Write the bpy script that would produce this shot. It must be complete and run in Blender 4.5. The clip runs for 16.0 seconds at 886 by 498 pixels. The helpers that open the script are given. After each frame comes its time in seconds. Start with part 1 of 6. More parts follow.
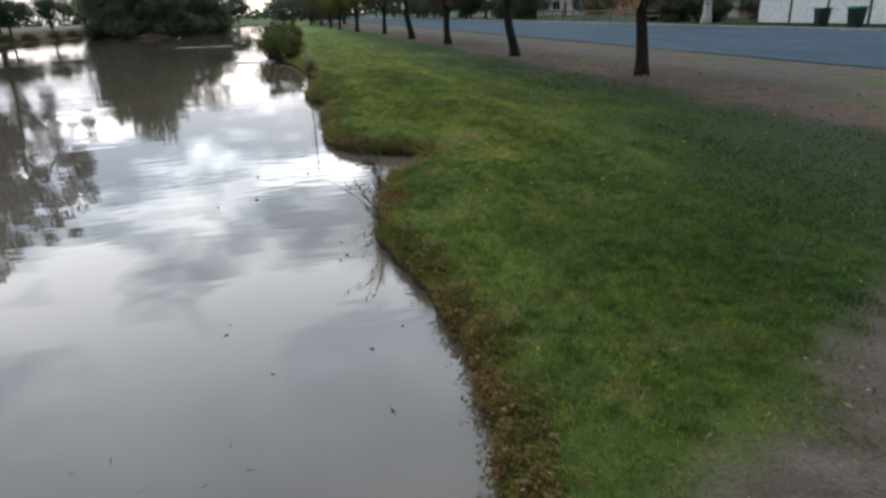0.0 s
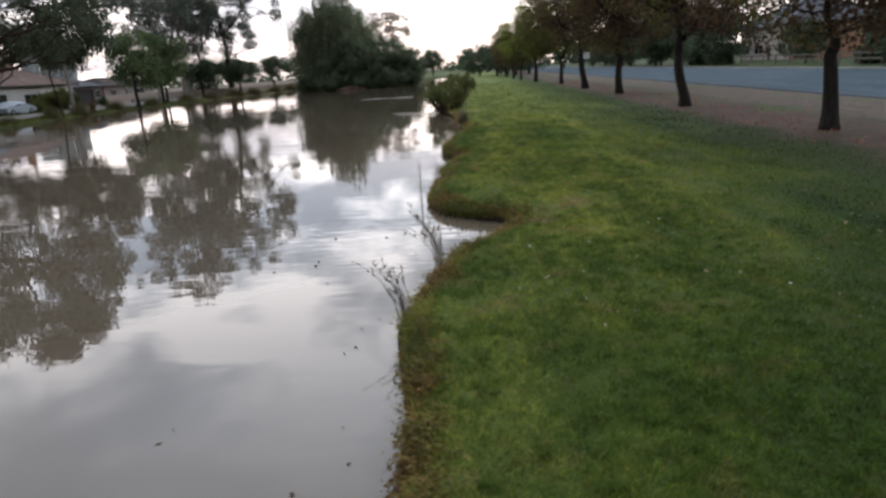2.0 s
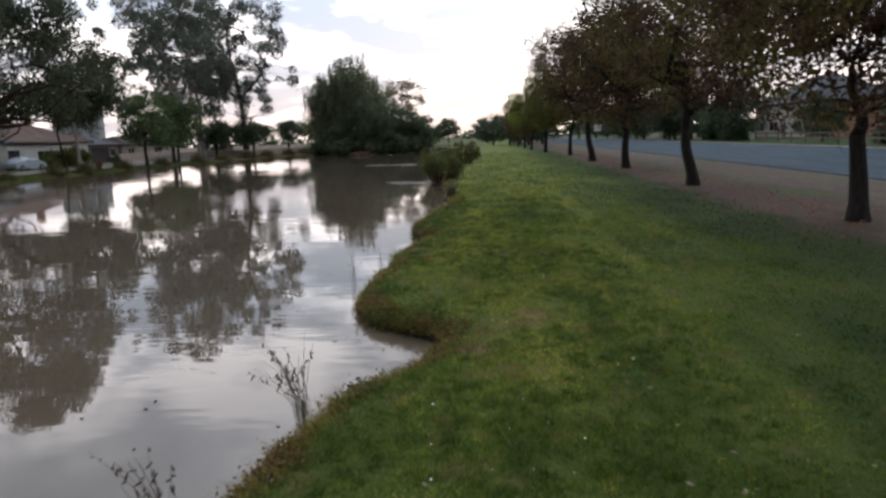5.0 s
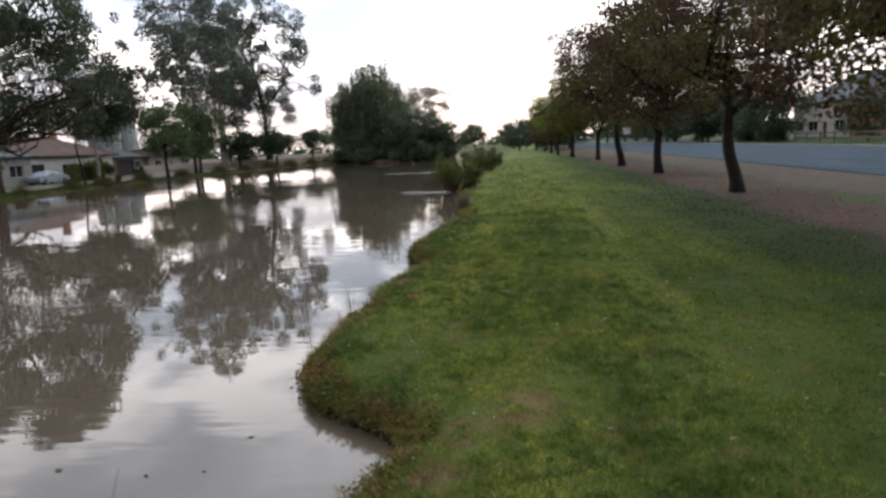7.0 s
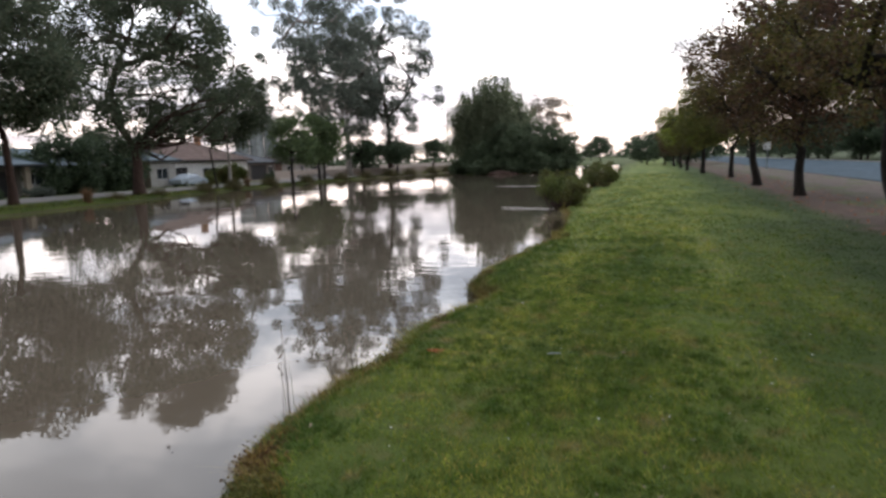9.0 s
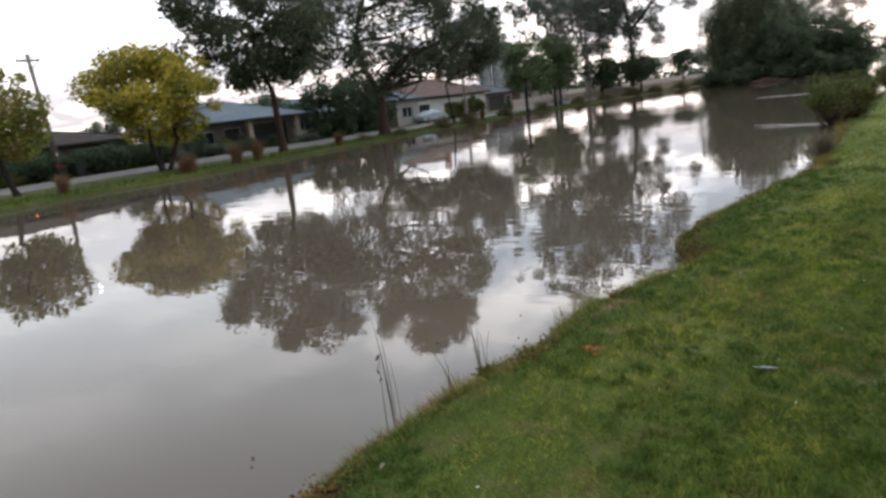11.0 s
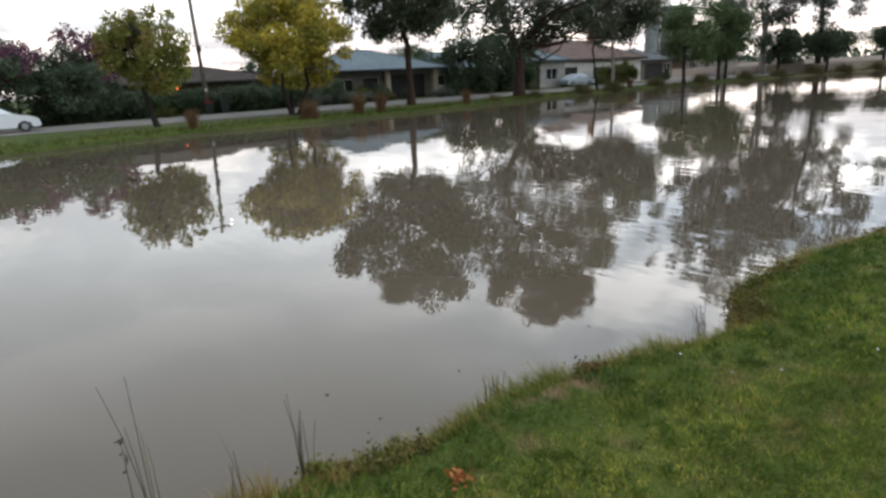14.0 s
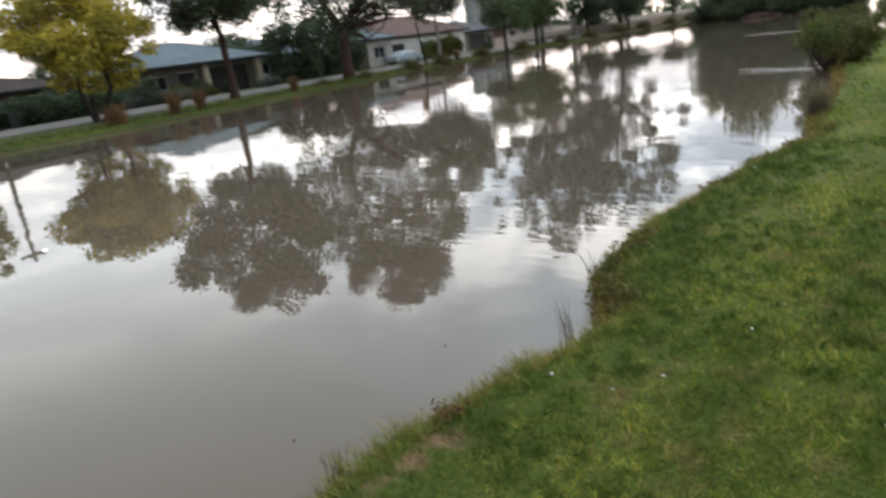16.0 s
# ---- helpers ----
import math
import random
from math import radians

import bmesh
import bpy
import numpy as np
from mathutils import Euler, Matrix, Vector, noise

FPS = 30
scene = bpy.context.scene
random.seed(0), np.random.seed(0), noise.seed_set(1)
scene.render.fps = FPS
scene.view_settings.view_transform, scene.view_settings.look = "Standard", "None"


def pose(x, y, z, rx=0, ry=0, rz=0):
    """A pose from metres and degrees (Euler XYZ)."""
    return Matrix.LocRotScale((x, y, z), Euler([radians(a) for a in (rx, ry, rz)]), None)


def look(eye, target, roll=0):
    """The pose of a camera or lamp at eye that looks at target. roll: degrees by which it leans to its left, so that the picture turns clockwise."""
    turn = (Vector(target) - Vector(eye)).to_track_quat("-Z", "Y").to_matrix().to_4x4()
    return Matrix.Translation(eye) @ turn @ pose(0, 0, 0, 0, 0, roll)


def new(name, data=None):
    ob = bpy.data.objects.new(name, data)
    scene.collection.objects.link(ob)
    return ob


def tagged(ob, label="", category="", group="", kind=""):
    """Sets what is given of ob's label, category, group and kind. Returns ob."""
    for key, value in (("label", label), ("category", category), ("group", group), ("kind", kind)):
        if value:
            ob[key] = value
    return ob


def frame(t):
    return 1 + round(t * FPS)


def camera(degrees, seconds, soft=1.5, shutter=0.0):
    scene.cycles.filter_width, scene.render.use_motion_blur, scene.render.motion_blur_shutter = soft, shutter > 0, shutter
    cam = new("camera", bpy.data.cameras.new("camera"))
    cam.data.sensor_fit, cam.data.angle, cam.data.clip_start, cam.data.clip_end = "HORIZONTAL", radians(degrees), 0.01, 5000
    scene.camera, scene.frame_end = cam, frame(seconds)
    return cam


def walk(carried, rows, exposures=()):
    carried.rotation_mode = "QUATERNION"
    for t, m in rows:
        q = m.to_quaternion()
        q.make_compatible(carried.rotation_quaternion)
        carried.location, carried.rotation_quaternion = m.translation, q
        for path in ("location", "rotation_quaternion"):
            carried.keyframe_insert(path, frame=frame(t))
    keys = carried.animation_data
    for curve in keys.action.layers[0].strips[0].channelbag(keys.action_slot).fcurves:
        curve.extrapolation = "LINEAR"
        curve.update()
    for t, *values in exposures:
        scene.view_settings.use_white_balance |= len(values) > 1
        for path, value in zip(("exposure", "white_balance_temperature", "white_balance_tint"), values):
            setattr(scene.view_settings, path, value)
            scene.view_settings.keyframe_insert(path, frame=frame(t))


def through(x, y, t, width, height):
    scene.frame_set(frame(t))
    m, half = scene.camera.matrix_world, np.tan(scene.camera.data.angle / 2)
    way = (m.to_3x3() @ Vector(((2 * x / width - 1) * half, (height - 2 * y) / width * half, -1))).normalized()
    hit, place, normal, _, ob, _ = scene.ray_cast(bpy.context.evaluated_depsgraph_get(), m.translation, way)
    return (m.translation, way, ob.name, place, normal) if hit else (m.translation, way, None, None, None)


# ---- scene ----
cam = camera(70.5, 16.0, 2.75, 0.5)
PATH = [
    (0, (-0.185, -0.674, 1.848), (0.224, 1.148, 1.132), -2.4),
    (0.5, (0.13, -0.51, 1.869), (0.436, 1.338, 1.167), -4.5),
    (1, (0.548, -0.361, 1.852), (0.644, 1.52, 1.181), -0.2),
    (1.5, (0.86, -0.075, 1.824), (0.729, 1.842, 1.271), -4.0),
    (2, (1.169, 0.257, 1.832), (1.031, 2.174, 1.281), -3.8),
    (2.5, (1.459, 0.505, 1.816), (1.118, 2.404, 1.29), -2.9),
    (3, (1.587, 0.866, 1.815), (1.292, 2.794, 1.373), -0.5),
    (3.5, (1.71, 1.206, 1.848), (1.612, 3.161, 1.437), -1.4),
    (6, (2.193, 3.39, 1.843), (1.974, 5.358, 1.566), -2.5),
    (6.5, (2.205, 3.944, 1.837), (2.148, 5.928, 1.587), -4.4),
    (7, (2.391, 4.494, 1.808), (2.124, 6.449, 1.482), -3.2),
    (7.5, (2.566, 4.958, 1.824), (2.281, 6.907, 1.478), -3.2),
    (8, (2.701, 5.44, 1.826), (2.45, 7.402, 1.524), -1.6),
    (8.5, (2.88, 5.842, 1.825), (2.324, 7.738, 1.518), -1.9),
    (9, (3.014, 6.19, 1.852), (2.375, 8.064, 1.575), -2.0),
    (9.5, (2.994, 6.576, 1.883), (2.134, 8.359, 1.595), -2.5),
    (10, (3.129, 7.028, 1.902), (2.082, 8.696, 1.55), -5.9),
    (12.5, (3.088, 9.208, 1.885), (1.637, 10.481, 1.362), -4.1),
    (13, (2.975, 9.703, 1.919), (1.638, 11.103, 1.416), -1.5),
    (13.5, (3.025, 10.049, 1.869), (1.522, 11.261, 1.348), -3.2),
    (14, (3.105, 10.224, 1.863), (1.527, 11.333, 1.334), -3.0),
    (14.5, (3.045, 10.361, 1.858), (1.539, 11.554, 1.302), -4.5),
    (15, (2.807, 10.508, 1.863), (1.356, 11.758, 1.287), -3.0),
    (15.5, (2.612, 10.674, 1.867), (1.223, 12.006, 1.323), -4.3),
    (16, (2.559, 11.005, 1.851), (1.297, 12.426, 1.226), -7.8),
]
walk(cam, [(t, look(eye, target, roll)) for t, eye, target, roll in PATH],
     [(0, -0.20, 6130, 7), (1, -0.20, 6200, 8), (2.5, -0.30, 6500, 13), (3.5, -0.52, 6500, 13), (6, -0.55, 6500, 13), (6.5, -0.60, 6450, 13), (7, -0.27, 6550, 13),
      (8.5, 0.02, 6500, 13), (9, -0.14, 6550, 13), (9.5, -0.22, 6520, 13), (10, -0.05, 6500, 13), (12.5, -0.18, 6480, 7), (13, 0.03, 6480, 7), (13.5, 0.02, 6480, 7), (14, -0.05, 6480, 7), (15.5, 0.12, 6520, 7), (16, 0.12, 6560, 7)])

# ---------------------------------------------------------------- world and light
SUN_ELEV, SUN_AZ = radians(16), radians(8)      # azimuth from +y, positive towards +x
world = bpy.data.worlds.new("sky")
scene.world = world
world.use_nodes = True


def sky_nodes():
    nt = world.node_tree
    nt.nodes.clear()
    N, L = nt.nodes.new, nt.links.new
    out, bg = N("ShaderNodeOutputWorld"), N("ShaderNodeBackground")
    tc, sep = N("ShaderNodeTexCoord"), N("ShaderNodeSeparateXYZ")
    L(tc.outputs["Generated"], sep.inputs[0])
    lift = N("ShaderNodeMath"); lift.operation = "MAXIMUM"; lift.inputs[1].default_value = 0.0
    L(sep.outputs[2], lift.inputs[0])
    add = N("ShaderNodeMath"); add.inputs[1].default_value = 0.16
    L(lift.outputs[0], add.inputs[0])
    dx, dy = N("ShaderNodeMath"), N("ShaderNodeMath")
    for d, k in ((dx, 0), (dy, 1)):
        d.operation = "DIVIDE"
        L(sep.outputs[k], d.inputs[0])
        L(add.outputs[0], d.inputs[1])
    comb = N("ShaderNodeCombineXYZ")
    L(dx.outputs[0], comb.inputs[0])
    L(dy.outputs[0], comb.inputs[1])
    comb.inputs[2].default_value = 3.7
    no = N("ShaderNodeTexNoise")
    no.inputs["Scale"].default_value, no.inputs["Detail"].default_value = 2.3, 7
    no.inputs["Roughness"].default_value, no.inputs["Distortion"].default_value = 0.52, 0.25
    L(comb.outputs[0], no.inputs["Vector"])
    ramp = N("ShaderNodeValToRGB")
    e = ramp.color_ramp.elements
    e[0].position, e[0].color = 0.40, (0.48, 0.56, 0.68, 1)
    e[1].position, e[1].color = 0.60, (2.30, 2.24, 2.25, 1)
    m = ramp.color_ramp.elements.new(0.49); m.color = (1.05, 1.12, 1.24, 1)
    L(no.outputs["Fac"], ramp.inputs[0])
    high = N("ShaderNodeMapRange")
    high.interpolation_type = "SMOOTHSTEP"
    high.inputs["From Min"].default_value, high.inputs["From Max"].default_value = 0.30, 0.55
    high.inputs["To Min"].default_value, high.inputs["To Max"].default_value = 0.0, 0.75
    L(lift.outputs[0], high.inputs[0])
    veil = N("ShaderNodeMix"); veil.data_type = "RGBA"
    veil.inputs[7].default_value = (1.95, 2.22, 2.56, 1)
    side = N("ShaderNodeVectorMath"); side.operation = "DOT_PRODUCT"
    side.inputs[1].default_value = (0.12, 0.99, 0.0)
    L(tc.outputs["Generated"], side.inputs[0])
    even = N("ShaderNodeMapRange")
    even.interpolation_type = "SMOOTHSTEP"
    even.inputs["From Min"].default_value, even.inputs["From Max"].default_value = 0.30, 0.85
    even.inputs["To Min"].default_value, even.inputs["To Max"].default_value = 0.85, 0.0
    L(side.outputs["Value"], even.inputs[0])
    L(high.outputs[0], veil.inputs[0])
    L(ramp.outputs[0], veil.inputs[6])
    sheet = N("ShaderNodeMix"); sheet.data_type = "RGBA"
    grey = N("ShaderNodeMix"); grey.data_type = "RGBA"
    grey.inputs[6].default_value, grey.inputs[7].default_value = (1.50, 1.56, 1.64, 1), (0.42, 0.50, 0.58, 1)
    L(high.outputs[0], grey.inputs[0])
    L(grey.outputs[2], sheet.inputs[7])
    L(even.outputs[0], sheet.inputs[0])
    L(veil.outputs[2], sheet.inputs[6])
    # the cloud sheet turns dimmer and pinkish at its foot
    low = N("ShaderNodeMapRange")
    low.inputs["From Min"].default_value, low.inputs["From Max"].default_value = 0.05, 0.21
    low.inputs["To Min"].default_value, low.inputs["To Max"].default_value = 1.0, 0.0
    L(lift.outputs[0], low.inputs[0])
    foot = N("ShaderNodeMix"); foot.data_type = "RGBA"
    dusk = N("ShaderNodeValToRGB")
    d0, d1 = dusk.color_ramp.elements
    d0.position, d0.color = 0.44, (0.58, 0.52, 0.54, 1)
    d1.position, d1.color = 0.60, (1.55, 1.32, 1.20, 1)
    L(no.outputs["Fac"], dusk.inputs[0])
    L(dusk.outputs[0], foot.inputs[7])
    lowf = N("ShaderNodeMath"); lowf.operation = "MULTIPLY"; lowf.inputs[1].default_value = 0.93
    L(low.outputs[0], lowf.inputs[0])
    L(lowf.outputs[0], foot.inputs[0])
    L(sheet.outputs[2], foot.inputs[6])
    # glow towards the sunken sun
    dot = N("ShaderNodeVectorMath"); dot.operation = "DOT_PRODUCT"
    dot.inputs[1].default_value = (math.sin(SUN_AZ), math.cos(SUN_AZ), 0.0)
    L(tc.outputs["Generated"], dot.inputs[0])
    west = N("ShaderNodeMapRange")
    west.inputs["From Min"].default_value, west.inputs["From Max"].default_value = -0.6, 1.0
    west.inputs["To Min"].default_value, west.inputs["To Max"].default_value = 0.47, 1.54
    L(dot.outputs["Value"], west.inputs[0])
    mul = N("ShaderNodeVectorMath"); mul.operation = "SCALE"
    L(foot.outputs[2], mul.inputs[0])
    L(west.outputs[0], mul.inputs["Scale"])
    ns = N("ShaderNodeTexSky")
    ns.sky_type, ns.sun_disc = "NISHITA", False
    ns.sun_elevation, ns.sun_rotation = SUN_ELEV, SUN_AZ
    nsc = N("ShaderNodeVectorMath"); nsc.operation = "SCALE"; nsc.inputs["Scale"].default_value = 0.07
    L(ns.outputs[0], nsc.inputs[0])
    mix = N("ShaderNodeMix"); mix.data_type = "RGBA"; mix.inputs[0].default_value = 0.88
    L(nsc.outputs[0], mix.inputs[6])
    L(mul.outputs[0], mix.inputs[7])
    L(mix.outputs[2], bg.inputs["Color"])
    bg.inputs["Strength"].default_value = SKY
    L(bg.outputs[0], out.inputs[0])


SKY = 1.6
sky_nodes()
sun_data = bpy.data.lights.new("sun", "SUN")
sun_data.energy, sun_data.angle, sun_data.color = 0.6, radians(24), (1.0, 0.94, 0.88)
sun = new("sun", sun_data)
sun.matrix_world = look((0, 0, 0), (-math.sin(SUN_AZ), -math.cos(SUN_AZ), -math.tan(radians(68))))


# ---------------------------------------------------------------- materials
def mat(name, rough=0.8, spec=0.3, metal=0.0):
    ma = bpy.data.materials.new(name)
    ma.use_nodes = True
    b = ma.node_tree.nodes["Principled BSDF"]
    b.inputs["Roughness"].default_value = rough
    b.inputs["Specular IOR Level"].default_value = spec
    b.inputs["Metallic"].default_value = metal
    return ma, ma.node_tree, b


def ramp_of(nt, stops):
    r = nt.nodes.new("ShaderNodeValToRGB")
    e = r.color_ramp.elements
    while len(e) < len(stops):
        e.new(0.5)
    for el, (p, c) in zip(e, stops):
        el.position, el.color = p, (*c, 1)
    return r


def noise_of(nt, scale, detail=4, stretch=(1, 1, 1), rough=0.55, coords="Object"):
    tc, mp = nt.nodes.new("ShaderNodeTexCoord"), nt.nodes.new("ShaderNodeMapping")
    mp.inputs["Scale"].default_value = stretch
    n = nt.nodes.new("ShaderNodeTexNoise")
    n.inputs["Scale"].default_value, n.inputs["Detail"].default_value, n.inputs["Roughness"].default_value = scale, detail, rough
    nt.links.new(tc.outputs[coords], mp.inputs[0])
    nt.links.new(mp.outputs[0], n.inputs["Vector"])
    return n


def mix_rgb(nt, fac, a, b, mode="MIX"):
    m = nt.nodes.new("ShaderNodeMix")
    m.data_type, m.blend_type = "RGBA", mode
    for sock, v in ((m.inputs[0], fac), (m.inputs[6], a), (m.inputs[7], b)):
        if isinstance(v, (int, float)):
            sock.default_value = v
        elif isinstance(v, tuple):
            sock.default_value = (*v, 1)
        else:
            nt.links.new(v, sock)
    return m.outputs[2]


def bump_of(nt, b, height, strength=0.3, distance=0.02):
    bp = nt.nodes.new("ShaderNodeBump")
    bp.inputs["Strength"].default_value, bp.inputs["Distance"].default_value = strength, distance
    nt.links.new(height, bp.inputs["Height"])
    nt.links.new(bp.outputs[0], b.inputs["Normal"])


def rough_mat(name, c1, c2, scale=3.0, rough=0.85, bump=0.3, dist=0.02, stretch=(1, 1, 1), spec=0.25, metal=0.0, fine=8.0):
    """Two-scale mottled surface."""
    ma, nt, b = mat(name, rough, spec, metal)
    n1, n2 = noise_of(nt, scale, 5, stretch), noise_of(nt, scale * fine, 4, stretch)
    r = ramp_of(nt, [(0.32, c1), (0.68, c2)])
    nt.links.new(n1.outputs["Fac"], r.inputs[0])
    g = ramp_of(nt, [(0.3, (0.72, 0.72, 0.72)), (0.7, (1.15, 1.15, 1.15))])
    nt.links.new(n2.outputs["Fac"], g.inputs[0])
    nt.links.new(mix_rgb(nt, 1.0, r.outputs[0], g.outputs[0], "MULTIPLY"), b.inputs["Base Color"])
    bump_of(nt, b, n2.outputs["Fac"], bump, dist)
    return ma


def leaf_mat(name, stops, patch=None, patch_scale=0.5, through=0.36, rough=0.55):
    """Leaves: each its own shade, drifting in patches over the crown."""
    ma, nt, b = mat(name, rough, 0.16)
    geo = nt.nodes.new("ShaderNodeNewGeometry")
    r = ramp_of(nt, stops)
    nt.links.new(geo.outputs["Random Per Island"], r.inputs[0])
    col = r.outputs[0]
    if patch:
        n = noise_of(nt, patch_scale, 3)
        f = ramp_of(nt, [(0.44, (0, 0, 0)), (0.6, (1, 1, 1))])
        nt.links.new(n.outputs["Fac"], f.inputs[0])
        r2 = ramp_of(nt, patch)
        nt.links.new(geo.outputs["Random Per Island"], r2.inputs[0])
        col = mix_rgb(nt, f.outputs[0], col, r2.outputs[0])
    nt.links.new(col, b.inputs["Base Color"])
    tr = nt.nodes.new("ShaderNodeBsdfTranslucent")
    nt.links.new(col, tr.inputs[0])
    mx = nt.nodes.new("ShaderNodeMixShader")
    mx.inputs[0].default_value = through
    out = nt.nodes["Material Output"]
    nt.links.new(b.outputs[0], mx.inputs[1])
    nt.links.new(tr.outputs[0], mx.inputs[2])
    nt.links.new(mx.outputs[0], out.inputs[0])
    return ma


def band(nt, coord, lo, hi, soft, wob):
    """1 between lo and hi of a coordinate that noise has made wander."""
    res = []
    for edge, s in ((lo, 1), (hi, -1)):
        m = nt.nodes.new("ShaderNodeMapRange")
        m.interpolation_type = "SMOOTHSTEP"
        m.inputs["From Min"].default_value, m.inputs["From Max"].default_value = edge - soft, edge + soft
        m.inputs["To Min"].default_value, m.inputs["To Max"].default_value = (0, 1) if s > 0 else (1, 0)
        nt.links.new(coord, m.inputs[0])
        res.append(m.outputs[0])
    mu = nt.nodes.new("ShaderNodeMath")
    mu.operation = "MULTIPLY"
    nt.links.new(res[0], mu.inputs[0])
    nt.links.new(res[1], mu.inputs[1])
    return mu.outputs[0]


def times(nt, a, b, op="MULTIPLY"):
    m = nt.nodes.new("ShaderNodeMath")
    m.operation = op
    m.use_clamp = op == "ADD"
    for s, v in zip(m.inputs, (a, b)):
        if isinstance(v, (int, float)):
            s.default_value = v
        else:
            nt.links.new(v, s)
    return m.outputs[0]


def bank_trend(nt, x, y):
    """The lawn is dry and yellowish beside the water, lusher and deeper green away from it, most of all where the walk
    begins; the darkening inland also puts shade into the colour.
    """
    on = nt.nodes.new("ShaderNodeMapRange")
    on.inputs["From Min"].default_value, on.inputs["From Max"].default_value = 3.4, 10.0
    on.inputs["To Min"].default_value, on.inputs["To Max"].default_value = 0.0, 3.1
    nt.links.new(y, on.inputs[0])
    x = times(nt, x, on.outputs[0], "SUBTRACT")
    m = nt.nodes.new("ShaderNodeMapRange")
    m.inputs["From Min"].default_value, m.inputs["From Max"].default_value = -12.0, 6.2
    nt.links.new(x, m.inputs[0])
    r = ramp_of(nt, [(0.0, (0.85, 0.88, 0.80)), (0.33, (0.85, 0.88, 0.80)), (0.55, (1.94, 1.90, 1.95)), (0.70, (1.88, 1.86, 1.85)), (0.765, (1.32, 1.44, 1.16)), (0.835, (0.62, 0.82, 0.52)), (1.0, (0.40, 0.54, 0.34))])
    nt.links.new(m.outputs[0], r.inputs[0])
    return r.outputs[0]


def bare_spots(nt, wander):
    """Worn tan spots in the turf near the notch of the bank."""
    tc = nt.nodes.new("ShaderNodeTexCoord")
    total = None
    for sx, sy, rad in ((2.28, 8.62, 0.44), (2.0, 8.2, 0.30), (1.85, 7.6, 0.30), (0.66, 12.48, 0.14), (0.69, 12.69, 0.12), (0.68, 12.94, 0.16), (0.71, 14.01, 0.12)):
        d = nt.nodes.new("ShaderNodeVectorMath")
        d.operation = "DISTANCE"
        d.inputs[1].default_value = (sx, sy, 0)
        nt.links.new(tc.outputs["Object"], d.inputs[0])
        m = nt.nodes.new("ShaderNodeMapRange")
        m.interpolation_type = "SMOOTHSTEP"
        m.inputs["From Min"].default_value, m.inputs["From Max"].default_value = rad, rad * 0.35
        nt.links.new(d.outputs["Value"], m.inputs[0])
        total = m.outputs[0] if total is None else times(nt, total, m.outputs[0], "MAXIMUM")
    k = nt.nodes.new("ShaderNodeMapRange")
    k.inputs["From Min"].default_value, k.inputs["From Max"].default_value = 0.38, 0.58
    nt.links.new(wander, k.inputs[0])
    return times(nt, total, k.outputs[0])


